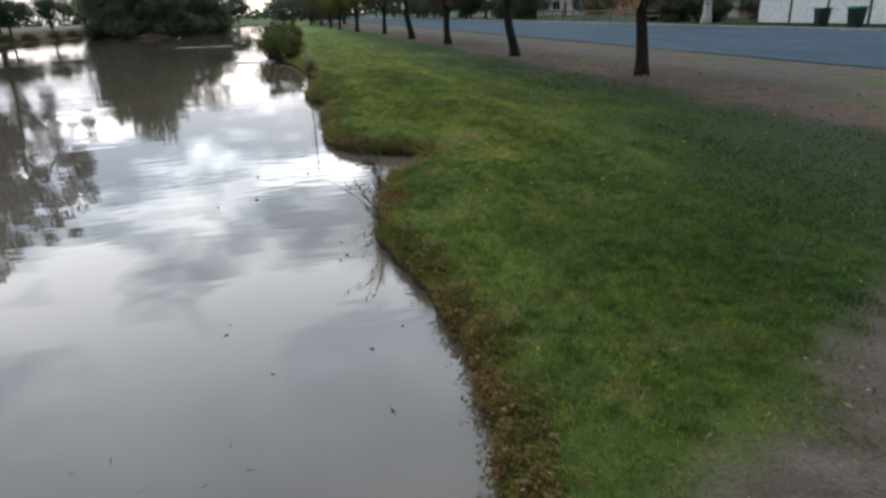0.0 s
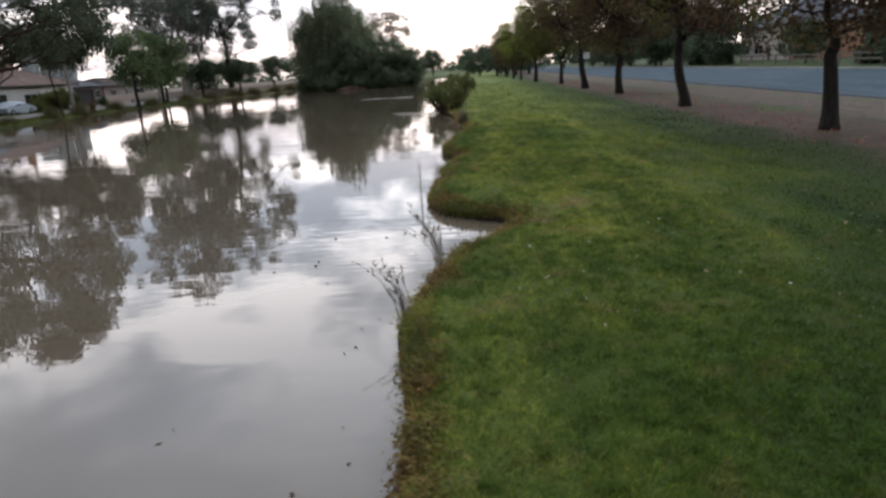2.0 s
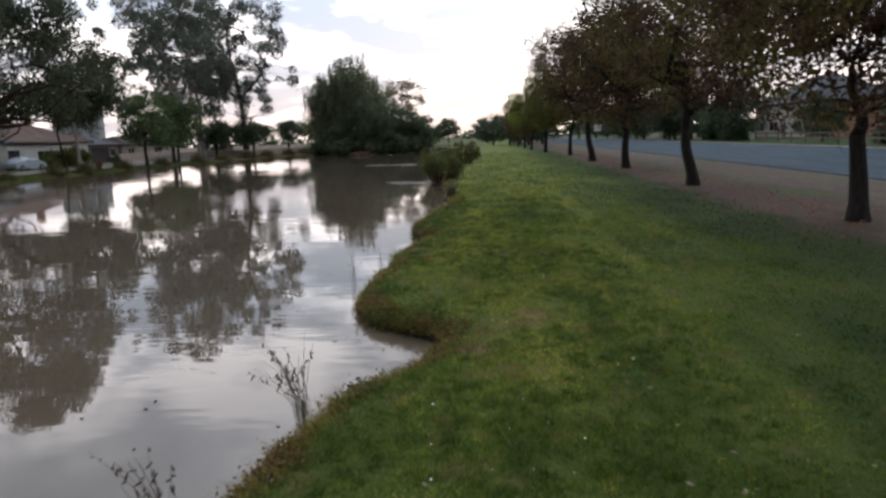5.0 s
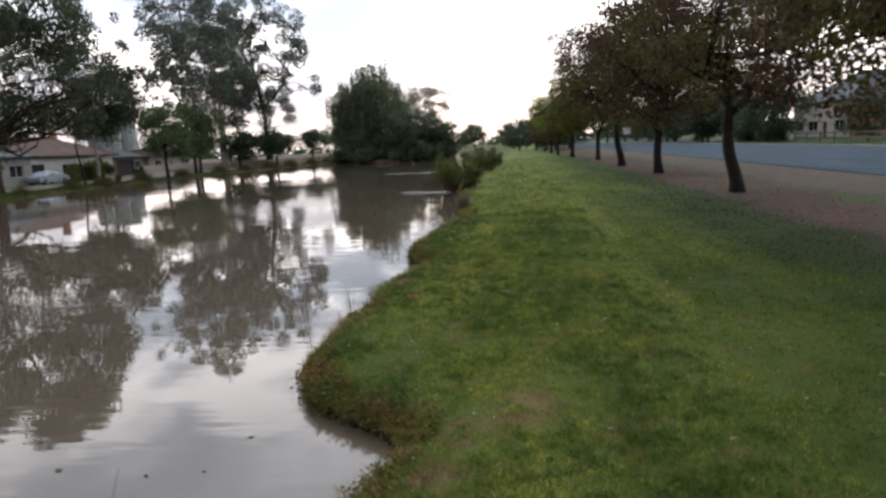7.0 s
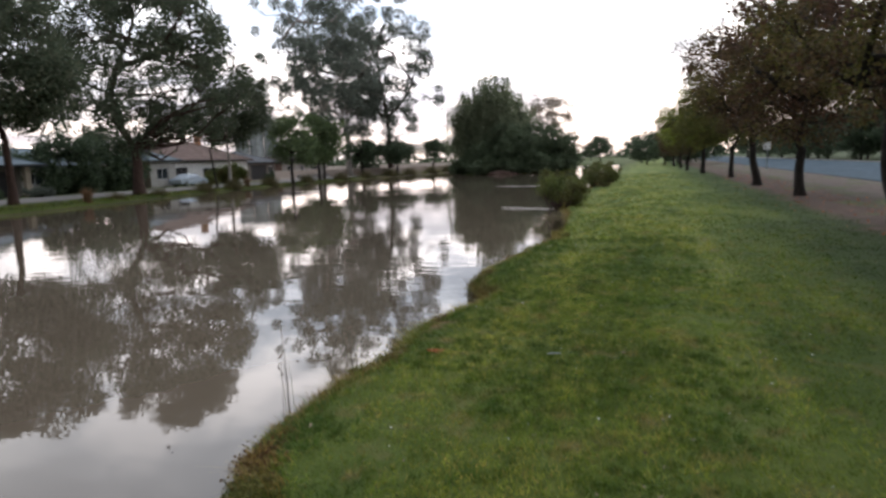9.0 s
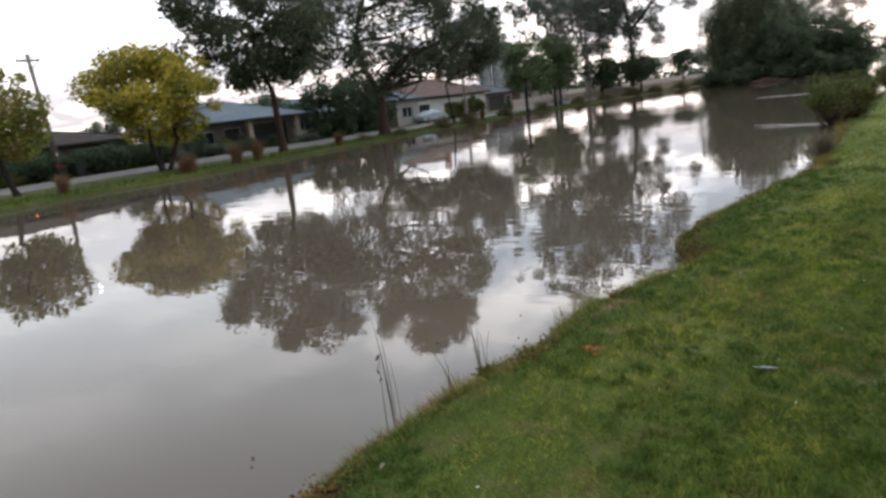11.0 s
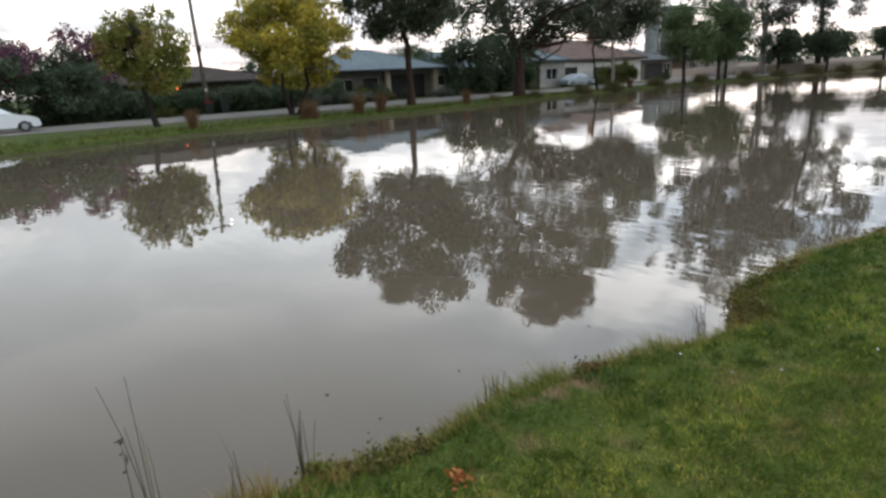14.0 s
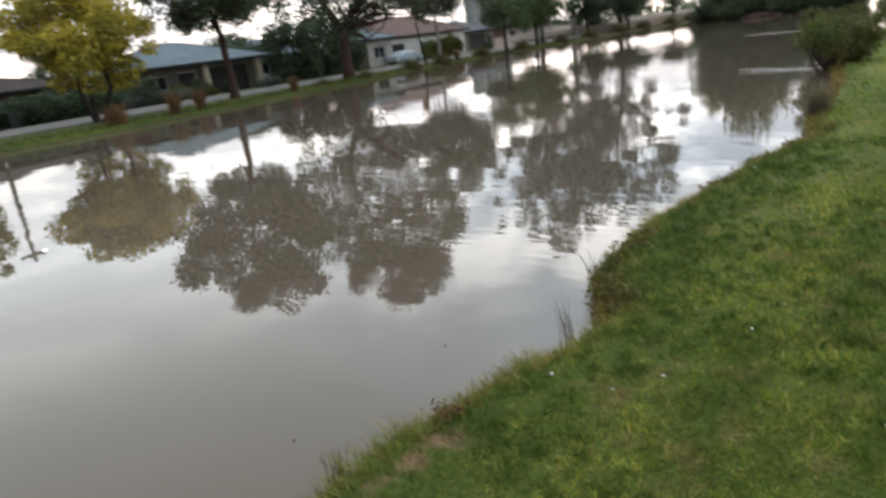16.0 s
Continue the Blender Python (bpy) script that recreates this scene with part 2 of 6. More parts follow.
def ground_mat():
    ma, nt, b = mat("ground", 0.95, 0.15)
    tc, sep = nt.nodes.new("ShaderNodeTexCoord"), nt.nodes.new("ShaderNodeSeparateXYZ")
    nt.links.new(tc.outputs["Object"], sep.inputs[0])
    big, mid, fine = noise_of(nt, 0.45, 4), noise_of(nt, 2.6, 5), noise_of(nt, 42, 4)
    streak = noise_of(nt, 0.9, 3, (1.0, 0.22, 1))
    wob = nt.nodes.new("ShaderNodeMapRange")
    wob.inputs["To Min"].default_value, wob.inputs["To Max"].default_value = -1.3, 1.3
    nt.links.new(noise_of(nt, 0.55, 4).outputs["Fac"], wob.inputs[0])
    x = times(nt, sep.outputs[0], wob.outputs[0], "ADD"); x.node.use_clamp = False
    y = times(nt, sep.outputs[1], wob.outputs[0], "ADD"); y.node.use_clamp = False
    lawn = ramp_of(nt, [(0.3, (0.032, 0.054, 0.008)), (0.5, (0.052, 0.072, 0.012)), (0.68, (0.080, 0.092, 0.020))])
    nt.links.new(streak.outputs["Fac"], lawn.inputs[0])
    dry = ramp_of(nt, [(0.56, (0, 0, 0)), (0.72, (1, 1, 1))])
    nt.links.new(mid.outputs["Fac"], dry.inputs[0])
    col = mix_rgb(nt, times(nt, dry.outputs[0], 0.55), lawn.outputs[0], (0.115, 0.085, 0.040))
    soil = ramp_of(nt, [(0.3, (0.056, 0.040, 0.030)), (0.7, (0.105, 0.080, 0.064))])
    nt.links.new(mid.outputs["Fac"], soil.inputs[0])
    mulch = ramp_of(nt, [(0.3, (0.045, 0.027, 0.020)), (0.7, (0.092, 0.058, 0.042))])
    nt.links.new(mid.outputs["Fac"], mulch.inputs[0])
    brown = ramp_of(nt, [(0.3, (0.085, 0.062, 0.046)), (0.7, (0.14, 0.105, 0.078))])
    nt.links.new(mid.outputs["Fac"], brown.inputs[0])
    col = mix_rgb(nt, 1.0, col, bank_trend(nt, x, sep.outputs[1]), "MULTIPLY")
    # mown lawn's ground darkened, so its colour holds the shade between blades
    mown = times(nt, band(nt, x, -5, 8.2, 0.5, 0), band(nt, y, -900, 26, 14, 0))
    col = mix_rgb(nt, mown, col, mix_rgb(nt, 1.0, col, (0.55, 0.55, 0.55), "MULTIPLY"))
    col = mix_rgb(nt, bare_spots(nt, mid.outputs["Fac"]), col, (0.145, 0.098, 0.052))
    # mulch under the street trees, bare verge beside the road
    col = mix_rgb(nt, band(nt, x, 7.7, 10.4, 0.5, 0), col, mulch.outputs[0])
    col = mix_rgb(nt, band(nt, x, 10.6, 16.0, 0.6, 0), col, soil.outputs[0])
    tuftf = ramp_of(nt, [(0.53, (0, 0, 0)), (0.62, (1, 1, 1))])
    nt.links.new(noise_of(nt, 0.7, 4, (1, 0.45, 1)).outputs["Fac"], tuftf.inputs[0])
    verge = times(nt, times(nt, tuftf.outputs[0], band(nt, x, 8.6, 14.0, 0.5, 0)), 0.8)
    col = mix_rgb(nt, verge, col, (0.052, 0.070, 0.018))
    # worn earth where the walk begins
    xm = times(nt, x, 4.2, "MINIMUM")
    v = times(nt, y, times(nt, xm, 0.58), "SUBTRACT")
    worn = times(nt, band(nt, v, -30.0, 0.30, 0.3, 0), band(nt, x, -30, 10, 1, 0))
    col = mix_rgb(nt, worn, col, soil.outputs[0])
    # stubble field past the far bank
    col = mix_rgb(nt, times(nt, band(nt, x, -900, -28, 3, 0), band(nt, y, 84, 900, 3, 0)), col, brown.outputs[0])
    # pale drive beside the white house
    col = mix_rgb(nt, times(nt, band(nt, x, -60, -45.6, 0.4, 0), band(nt, y, 83, 105, 0.8, 0)), col, (0.21, 0.165, 0.135))
    # bare earth below the turf edge, near wall blackened for the overhang's shade
    z = band(nt, sep.outputs[2], -3.0, -0.125, 0.012, 0)
    col = mix_rgb(nt, times(nt, z, band(nt, sep.outputs[0], -10, 900, 0.5, 0)), col, (0.022, 0.014, 0.009))
    low = band(nt, sep.outputs[2], -3.0, -0.16, 0.02, 0)
    col = mix_rgb(nt, times(nt, low, band(nt, sep.outputs[0], -900, -10, 0.5, 0)), col, (0.045, 0.036, 0.022))
    g = ramp_of(nt, [(0.25, (0.6, 0.6, 0.6)), (0.75, (1.3, 1.3, 1.3))])
    nt.links.new(fine.outputs["Fac"], g.inputs[0])
    col = mix_rgb(nt, 1.0, col, g.outputs[0], "MULTIPLY")
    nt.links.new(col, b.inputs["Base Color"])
    bump_of(nt, b, fine.outputs["Fac"], 0.7, 0.02)
    return ma


def water_mat():
    ma, nt, b = mat("water", 0.003, 0.5)
    b.inputs["IOR"].default_value = 1.35
    n0 = noise_of(nt, 0.15, 3)
    r = ramp_of(nt, [(0.35, (0.074, 0.057, 0.042)), (0.65, (0.098, 0.078, 0.057))])
    nt.links.new(n0.outputs["Fac"], r.inputs[0])
    nt.links.new(r.outputs[0], b.inputs["Base Color"])
    swell = noise_of(nt, 1.25, 1, (0.6, 1.2, 1))
    rip = noise_of(nt, 3.4, 1, (0.6, 1.7, 1))
    gust = ramp_of(nt, [(0.44, (0.22, 0.22, 0.22)), (0.60, (1, 1, 1))])
    nt.links.new(noise_of(nt, 0.22, 2, (0.6, 1, 1)).outputs["Fac"], gust.inputs[0])
    h = times(nt, times(nt, rip.outputs["Fac"], gust.outputs[0]), 0.75)
    h = times(nt, h, times(nt, times(nt, swell.outputs["Fac"], gust.outputs[0]), 1.35), "ADD"); h.node.use_clamp = False
    bump_of(nt, b, h, 0.032, 0.10)
    return ma


M_GROUND, M_WATER = ground_mat(), water_mat()
M_ASPHALT = rough_mat("asphalt", (0.036, 0.058, 0.076), (0.055, 0.080, 0.100), 0.6, 0.95, 0.25, 0.01, (1, 0.25, 1), spec=0.04)
M_GRAVEL = rough_mat("gravel", (0.10, 0.092, 0.085), (0.155, 0.142, 0.13), 0.5, 0.9, 0.4, 0.02)
M_CONC = rough_mat("concrete", (0.20, 0.19, 0.18), (0.30, 0.285, 0.265), 1.2, 0.85, 0.2)
M_BARK = rough_mat("dark_bark", (0.011, 0.009, 0.008), (0.033, 0.026, 0.022), 5, 0.95, 0.9, 0.03, (2.5, 2.5, 0.6))
M_BARK_RED = rough_mat("red_bark", (0.028, 0.016, 0.012), (0.064, 0.038, 0.029), 4, 0.95, 0.8, 0.03, (2.5, 2.5, 0.5))
M_BARK_PALE = rough_mat("pale_bark", (0.16, 0.14, 0.12), (0.34, 0.31, 0.28), 3, 0.8, 0.4, 0.02, (2, 2, 0.5))
M_BARK_WHITE = rough_mat("white_bark", (0.42, 0.41, 0.39), (0.62, 0.60, 0.57), 2, 0.7, 0.3, 0.02, (2, 2, 0.5))
M_LEAF_RED = leaf_mat("autumn_leaves", [(0, (0.040, 0.026, 0.018)), (0.5, (0.078, 0.046, 0.028)), (1, (0.128, 0.064, 0.042))],
                      [(0, (0.066, 0.074, 0.020)), (0.6, (0.142, 0.138, 0.036)), (1, (0.225, 0.176, 0.052))], 0.42)
M_LEAF_OLIVE = leaf_mat("olive_leaves", [(0, (0.047, 0.058, 0.017)), (0.6, (0.100, 0.106, 0.026)), (1, (0.190, 0.154, 0.043))],
                        [(0, (0.036, 0.032, 0.017)), (1, (0.100, 0.065, 0.029))], 0.4)
M_LEAF_LIME = leaf_mat("lime_leaves", [(0, (0.090, 0.120, 0.018)), (0.6, (0.170, 0.205, 0.032)), (1, (0.26, 0.26, 0.05))])
M_LEAF_YELLOW = leaf_mat("yellow_leaves", [(0, (0.230, 0.195, 0.030)), (0.5, (0.410, 0.335, 0.048)), (1, (0.600, 0.470, 0.080))],
                         [(0, (0.133, 0.142, 0.030)), (1, (0.334, 0.300, 0.052))], 0.55)
M_LEAF_GUM = leaf_mat("gum_leaves", [(0, (0.037, 0.053, 0.030)), (0.6, (0.070, 0.090, 0.053)), (1, (0.129, 0.140, 0.090))], None)
M_LEAF_PALEGUM = leaf_mat("grey_gum_leaves", [(0, (0.064, 0.080, 0.063)), (0.6, (0.113, 0.134, 0.107)), (1, (0.192, 0.210, 0.177))], None)
M_LEAF_DARK = leaf_mat("dark_leaves", [(0, (0.032, 0.050, 0.028)), (0.6, (0.062, 0.090, 0.050)), (1, (0.108, 0.142, 0.080))], None)
# dark-leaf tones lightened, so the colour carries haze over the islet
M_LEAF_ISLE = leaf_mat("islet_leaves", [(0, (0.046, 0.068, 0.038)), (0.6, (0.086, 0.114, 0.064)), (1, (0.140, 0.168, 0.096))], None)
M_WEED = leaf_mat("bank_weeds", [(0, (0.055, 0.028, 0.014)), (0.35, (0.135, 0.070, 0.030)), (0.7, (0.160, 0.118, 0.036)), (1, (0.26, 0.170, 0.056))], [(0, (0.045, 0.060, 0.011)), (1, (0.120, 0.122, 0.028))], 1.3)
M_MUD = rough_mat("red_mud", (0.055, 0.032, 0.025), (0.095, 0.058, 0.045), 1.5, 0.9, 0.6, 0.05)
M_LEAF_GREEN = leaf_mat("green_leaves", [(0, (0.049, 0.072, 0.018)), (0.6, (0.094, 0.119, 0.030)), (1, (0.144, 0.156, 0.044))],
                        [(0, (0.056, 0.056, 0.019)), (1, (0.131, 0.112, 0.037))], 0.6)
M_LEAF_PURPLE = leaf_mat("purple_leaves", [(0, (0.064, 0.026, 0.042)), (1, (0.164, 0.070, 0.111))], None)
M_LEAF_YOUNG = leaf_mat("young_tree_leaves", [(0, (0.106, 0.127, 0.025)), (0.6, (0.181, 0.204, 0.044)), (1, (0.270, 0.258, 0.064))],
                        [(0, (0.129, 0.109, 0.032)), (1, (0.258, 0.186, 0.057))], 0.5)
M_LEAF_MID = leaf_mat("mid_green_leaves", [(0, (0.050, 0.077, 0.033)), (0.6, (0.088, 0.128, 0.053)), (1, (0.144, 0.181, 0.075))], None)
M_LEAF_WILLOW = leaf_mat("willow_leaves", [(0, (0.115, 0.138, 0.082)), (0.6, (0.185, 0.212, 0.13)), (1, (0.26, 0.285, 0.18))], None, through=0.45)
M_LEAF_PINK = leaf_mat("thin_pinkish_leaves", [(0, (0.16, 0.13, 0.10)), (0.6, (0.25, 0.20, 0.155)), (1, (0.34, 0.27, 0.21))], None, through=0.5)
M_LEAF_GREY = leaf_mat("grey_shrub_leaves", [(0, (0.065, 0.081, 0.065)), (1, (0.169, 0.189, 0.163))], None)
def grass_mat():
    """Blades: shade by blade, mowing streaks, dry and lush patches in step with the soil below."""
    ma, nt, b = mat("grass_blades", 0.6, 0.2)
    geo = nt.nodes.new("ShaderNodeNewGeometry")
    base = ramp_of(nt, [(0, (0.041, 0.068, 0.011)), (0.45, (0.077, 0.109, 0.019)), (0.85, (0.114, 0.139, 0.030)), (1, (0.18, 0.140, 0.06))])
    nt.links.new(geo.outputs["Random Per Island"], base.inputs[0])
    streak, mid, big = noise_of(nt, 0.9, 3, (1.0, 0.22, 1)), noise_of(nt, 2.6, 5), noise_of(nt, 0.45, 4)
    st = ramp_of(nt, [(0.32, (0.62, 0.66, 0.60)), (0.68, (1.42, 1.28, 1.25))])
    nt.links.new(streak.outputs["Fac"], st.inputs[0])
    col = mix_rgb(nt, 1.0, base.outputs[0], st.outputs[0], "MULTIPLY")
    lush = ramp_of(nt, [(0.34, (0.80, 0.92, 0.84)), (0.62, (1.16, 1.06, 1.06))])
    nt.links.new(big.outputs["Fac"], lush.inputs[0])
    col = mix_rgb(nt, 1.0, col, lush.outputs[0], "MULTIPLY")
    tuft = ramp_of(nt, [(0.34, (0.60, 0.66, 0.58)), (0.66, (1.34, 1.28, 1.22))])
    nt.links.new(noise_of(nt, 7.5, 3).outputs["Fac"], tuft.inputs[0])
    col = mix_rgb(nt, 1.0, col, tuft.outputs[0], "MULTIPLY")
    speck = ramp_of(nt, [(0.35, (0.72, 0.76, 0.68)), (0.65, (1.25, 1.22, 1.18))])
    nt.links.new(noise_of(nt, 22, 2).outputs["Fac"], speck.inputs[0])
    col = mix_rgb(nt, 1.0, col, speck.outputs[0], "MULTIPLY")
    clod = ramp_of(nt, [(0.36, (0.58, 0.68, 0.58)), (0.5, (0.98, 1.0, 0.98)), (0.66, (1.38, 1.26, 1.25))])
    nt.links.new(noise_of(nt, 1.9, 5, (1.25, 0.32, 1)).outputs["Fac"], clod.inputs[0])
    col = mix_rgb(nt, 1.0, col, clod.outputs[0], "MULTIPLY")
    dry = ramp_of(nt, [(0.55, (0, 0, 0)), (0.70, (1, 1, 1))])
    nt.links.new(mid.outputs["Fac"], dry.inputs[0])
    col = mix_rgb(nt, times(nt, dry.outputs[0], 0.65), col, (0.16, 0.115, 0.048))
    wob = nt.nodes.new("ShaderNodeMapRange")
    wob.inputs["To Min"].default_value, wob.inputs["To Max"].default_value = -1.3, 1.3
    nt.links.new(noise_of(nt, 0.55, 4).outputs["Fac"], wob.inputs[0])
    sep = nt.nodes.new("ShaderNodeSeparateXYZ")
    nt.links.new(nt.nodes.new("ShaderNodeTexCoord").outputs["Object"], sep.inputs[0])
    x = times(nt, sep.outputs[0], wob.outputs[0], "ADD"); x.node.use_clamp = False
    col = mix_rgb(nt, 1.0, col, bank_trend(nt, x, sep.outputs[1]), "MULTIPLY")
    col = mix_rgb(nt, times(nt, bare_spots(nt, mid.outputs["Fac"]), 0.85), col, (0.225, 0.140, 0.075))
    nt.links.new(col, b.inputs["Base Color"])
    tr = nt.nodes.new("ShaderNodeBsdfTranslucent")
    nt.links.new(col, tr.inputs[0])
    mx = nt.nodes.new("ShaderNodeMixShader")
    mx.inputs[0].default_value = 0.38
    nt.links.new(b.outputs[0], mx.inputs[1])
    nt.links.new(tr.outputs[0], mx.inputs[2])
    nt.links.new(mx.outputs[0], nt.nodes["Material Output"].inputs[0])
    return ma


M_GRASS = grass_mat()
M_TURF = leaf_mat("lush_tufts", [(0, (0.034, 0.076, 0.010)), (0.5, (0.064, 0.122, 0.018)), (0.9, (0.100, 0.152, 0.028)), (1, (0.18, 0.14, 0.06))],
                  [(0, (0.030, 0.062, 0.009)), (1, (0.080, 0.118, 0.020))], 2.2, 0.34, 0.45)
M_FRINGE = leaf_mat("bank_grass", [(0, (0.113, 0.063, 0.022)), (0.4, (0.218, 0.127, 0.042)), (0.75, (0.210, 0.166, 0.044)), (1, (0.355, 0.207, 0.073))],
                    [(0, (0.097, 0.118, 0.019)), (0.7, (0.185, 0.180, 0.037)), (1, (0.306, 0.200, 0.061))], 1.1, 0.3)
M_TUFT = leaf_mat("dry_tussock", [(0, (0.070, 0.040, 0.022)), (0.6, (0.145, 0.084, 0.044)), (1, (0.24, 0.150, 0.080))], None)
M_RUSH = leaf_mat("olive_rushes", [(0, (0.045, 0.045, 0.020)), (0.6, (0.092, 0.084, 0.036)), (1, (0.165, 0.130, 0.064))], None)
M_REED = leaf_mat("reed_stems", [(0, (0.091, 0.068, 0.052)), (0.6, (0.163, 0.130, 0.091)), (1, (0.195, 0.195, 0.098))], None)
M_LITTER = leaf_mat("fallen_leaves", [(0, (0.076, 0.054, 0.031)), (0.5, (0.150, 0.115, 0.070)), (1, (0.300, 0.250, 0.170))], None, through=0.1)
M_LITTER_RED = leaf_mat("orange_leaves", [(0, (0.22, 0.06, 0.02)), (1, (0.36, 0.13, 0.04))], None, through=0.1)


# ---------------------------------------------------------------- mesh helpers
class Shape:
    """Collects vertices and faces for one mesh."""

    def __init__(self):
        self.v, self.f = [], []

    def box(self, x0, y0, z0, x1, y1, z1, bev=0.0):
        if bev <= 0:
            i = len(self.v)
            self.v += [(x0, y0, z0), (x1, y0, z0), (x1, y1, z0), (x0, y1, z0), (x0, y0, z1), (x1, y0, z1), (x1, y1, z1), (x0, y1, z1)]
            self.f += [(i, i + 3, i + 2, i + 1), (i + 4, i + 5, i + 6, i + 7), (i, i + 1, i + 5, i + 4), (i + 1, i + 2, i + 6, i + 5), (i + 2, i + 3, i + 7, i + 6), (i + 3, i, i + 4, i + 7)]
            return self
        bm = bmesh.new()
        bmesh.ops.create_cube(bm, size=1)
        for v in bm.verts:
            v.co = Vector(((x0 + x1) / 2 + v.co.x * (x1 - x0), (y0 + y1) / 2 + v.co.y * (y1 - y0), (z0 + z1) / 2 + v.co.z * (z1 - z0)))
        bmesh.ops.bevel(bm, geom=bm.edges[:], offset=bev, segments=2, affect="EDGES")
        return self.bm(bm)

    def bm(self, bm):
        i = len(self.v)
        bm.verts.index_update()
        self.v += [tuple(v.co) for v in bm.verts]
        self.f += [tuple(i + v.index for v in f.verts) for f in bm.faces]
        bm.free()
        return self

    def tube(self, pts, radii, sides=7, cap=True):
        pts = [Vector(p) for p in pts]
        ref = Vector((0.31, 0.95, 0.05)).normalized()
        base = len(self.v)
        for k, p in enumerate(pts):
            d = (pts[min(k + 1, len(pts) - 1)] - pts[max(k - 1, 0)]).normalized()
            u = d.cross(ref)
            u = u.normalized() if u.length > 1e-3 else Vector((1, 0, 0))
            w = d.cross(u)
            for s in range(sides):
                a = 2 * math.pi * s / sides
                self.v.append(tuple(p + (u * math.cos(a) + w * math.sin(a)) * radii[k]))
        for k in range(len(pts) - 1):
            for s in range(sides):
                a, b = base + k * sides + s, base + k * sides + (s + 1) % sides
                self.f.append((a, b, b + sides, a + sides))
        if cap:
            self.f.append(tuple(base + s for s in reversed(range(sides))))
            self.f.append(tuple(base + (len(pts) - 1) * sides + s for s in range(sides)))
        return self

    def mesh(self, name):
        me = bpy.data.meshes.new(name)
        me.from_pydata(self.v, [], self.f)
        return me


def np_mesh(name, verts, faces):
    """A mesh from arrays, all faces with the same number of corners."""
    me = bpy.data.meshes.new(name)
    n, k = faces.shape
    me.vertices.add(len(verts))
    me.vertices.foreach_set("co", np.ascontiguousarray(verts, dtype=np.float32).ravel())
    me.loops.add(n * k)
    me.loops.foreach_set("vertex_index", np.ascontiguousarray(faces, dtype=np.int32).ravel())
    me.polygons.add(n)
    me.polygons.foreach_set("loop_start", np.arange(0, n * k, k, dtype=np.int32))
    me.update(calc_edges=True)
    return me


def part(name, shape, material, parent=None, label="", smooth=False):
    me = shape.mesh(name) if isinstance(shape, Shape) else shape
    if material:
        me.materials.append(material)
    if smooth:
        me.polygons.foreach_set("use_smooth", [True] * len(me.polygons))
    ob = new(name, me)
    if parent:
        ob.parent = parent
    if label:
        tagged(ob, label)
    return ob


def thing(name, label, category, group="", kind="", at=None):
    e = new(name)
    e.empty_display_size = 0.2
    if at is not None:
        e.matrix_basis = at
    return tagged(e, label, category, group, kind)


def leaves_mesh(name, rng, centres, sizes, length, width, droop=0.0, flat=0.0):
    """Small folded leaves at the given places, turned every way."""
    n = len(centres)
    d = rng.normal(size=(n, 3))
    d[:, 2] = d[:, 2] * (1 - flat) - droop
    d /= np.linalg.norm(d, axis=1, keepdims=True) + 1e-9
    a = rng.normal(size=(n, 3))
    s = np.cross(d, a)
    s /= np.linalg.norm(s, axis=1, keepdims=True) + 1e-9
    up = np.cross(s, d)
    ln, wd = (length * sizes)[:, None], (width * sizes)[:, None]
    v = np.stack([centres, centres + d * ln * 0.5 + s * wd * 0.5 + up * wd * 0.2, centres + d * ln, centres + d * ln * 0.5 - s * wd * 0.5 + up * wd * 0.2], 1)
    f = np.arange(n * 4).reshape(n, 4)
    return np_mesh(name, v.reshape(-1, 3), f)


def bend(rng, a, b, steps, sway, sag=0.0):
    a, b = np.asarray(a, float), np.asarray(b, float)
    ln = np.linalg.norm(b - a)
    t = np.linspace(0, 1, steps)[:, None]
    side = rng.normal(size=3)
    side2 = rng.normal(size=3)
    p = a + (b - a) * t + (np.sin(t * math.pi) * side + np.sin(t * 2 * math.pi) * side2 * 0.5) * sway * ln
    p[:, 2] += np.sin(t[:, 0] * math.pi) * sag * ln
    return p


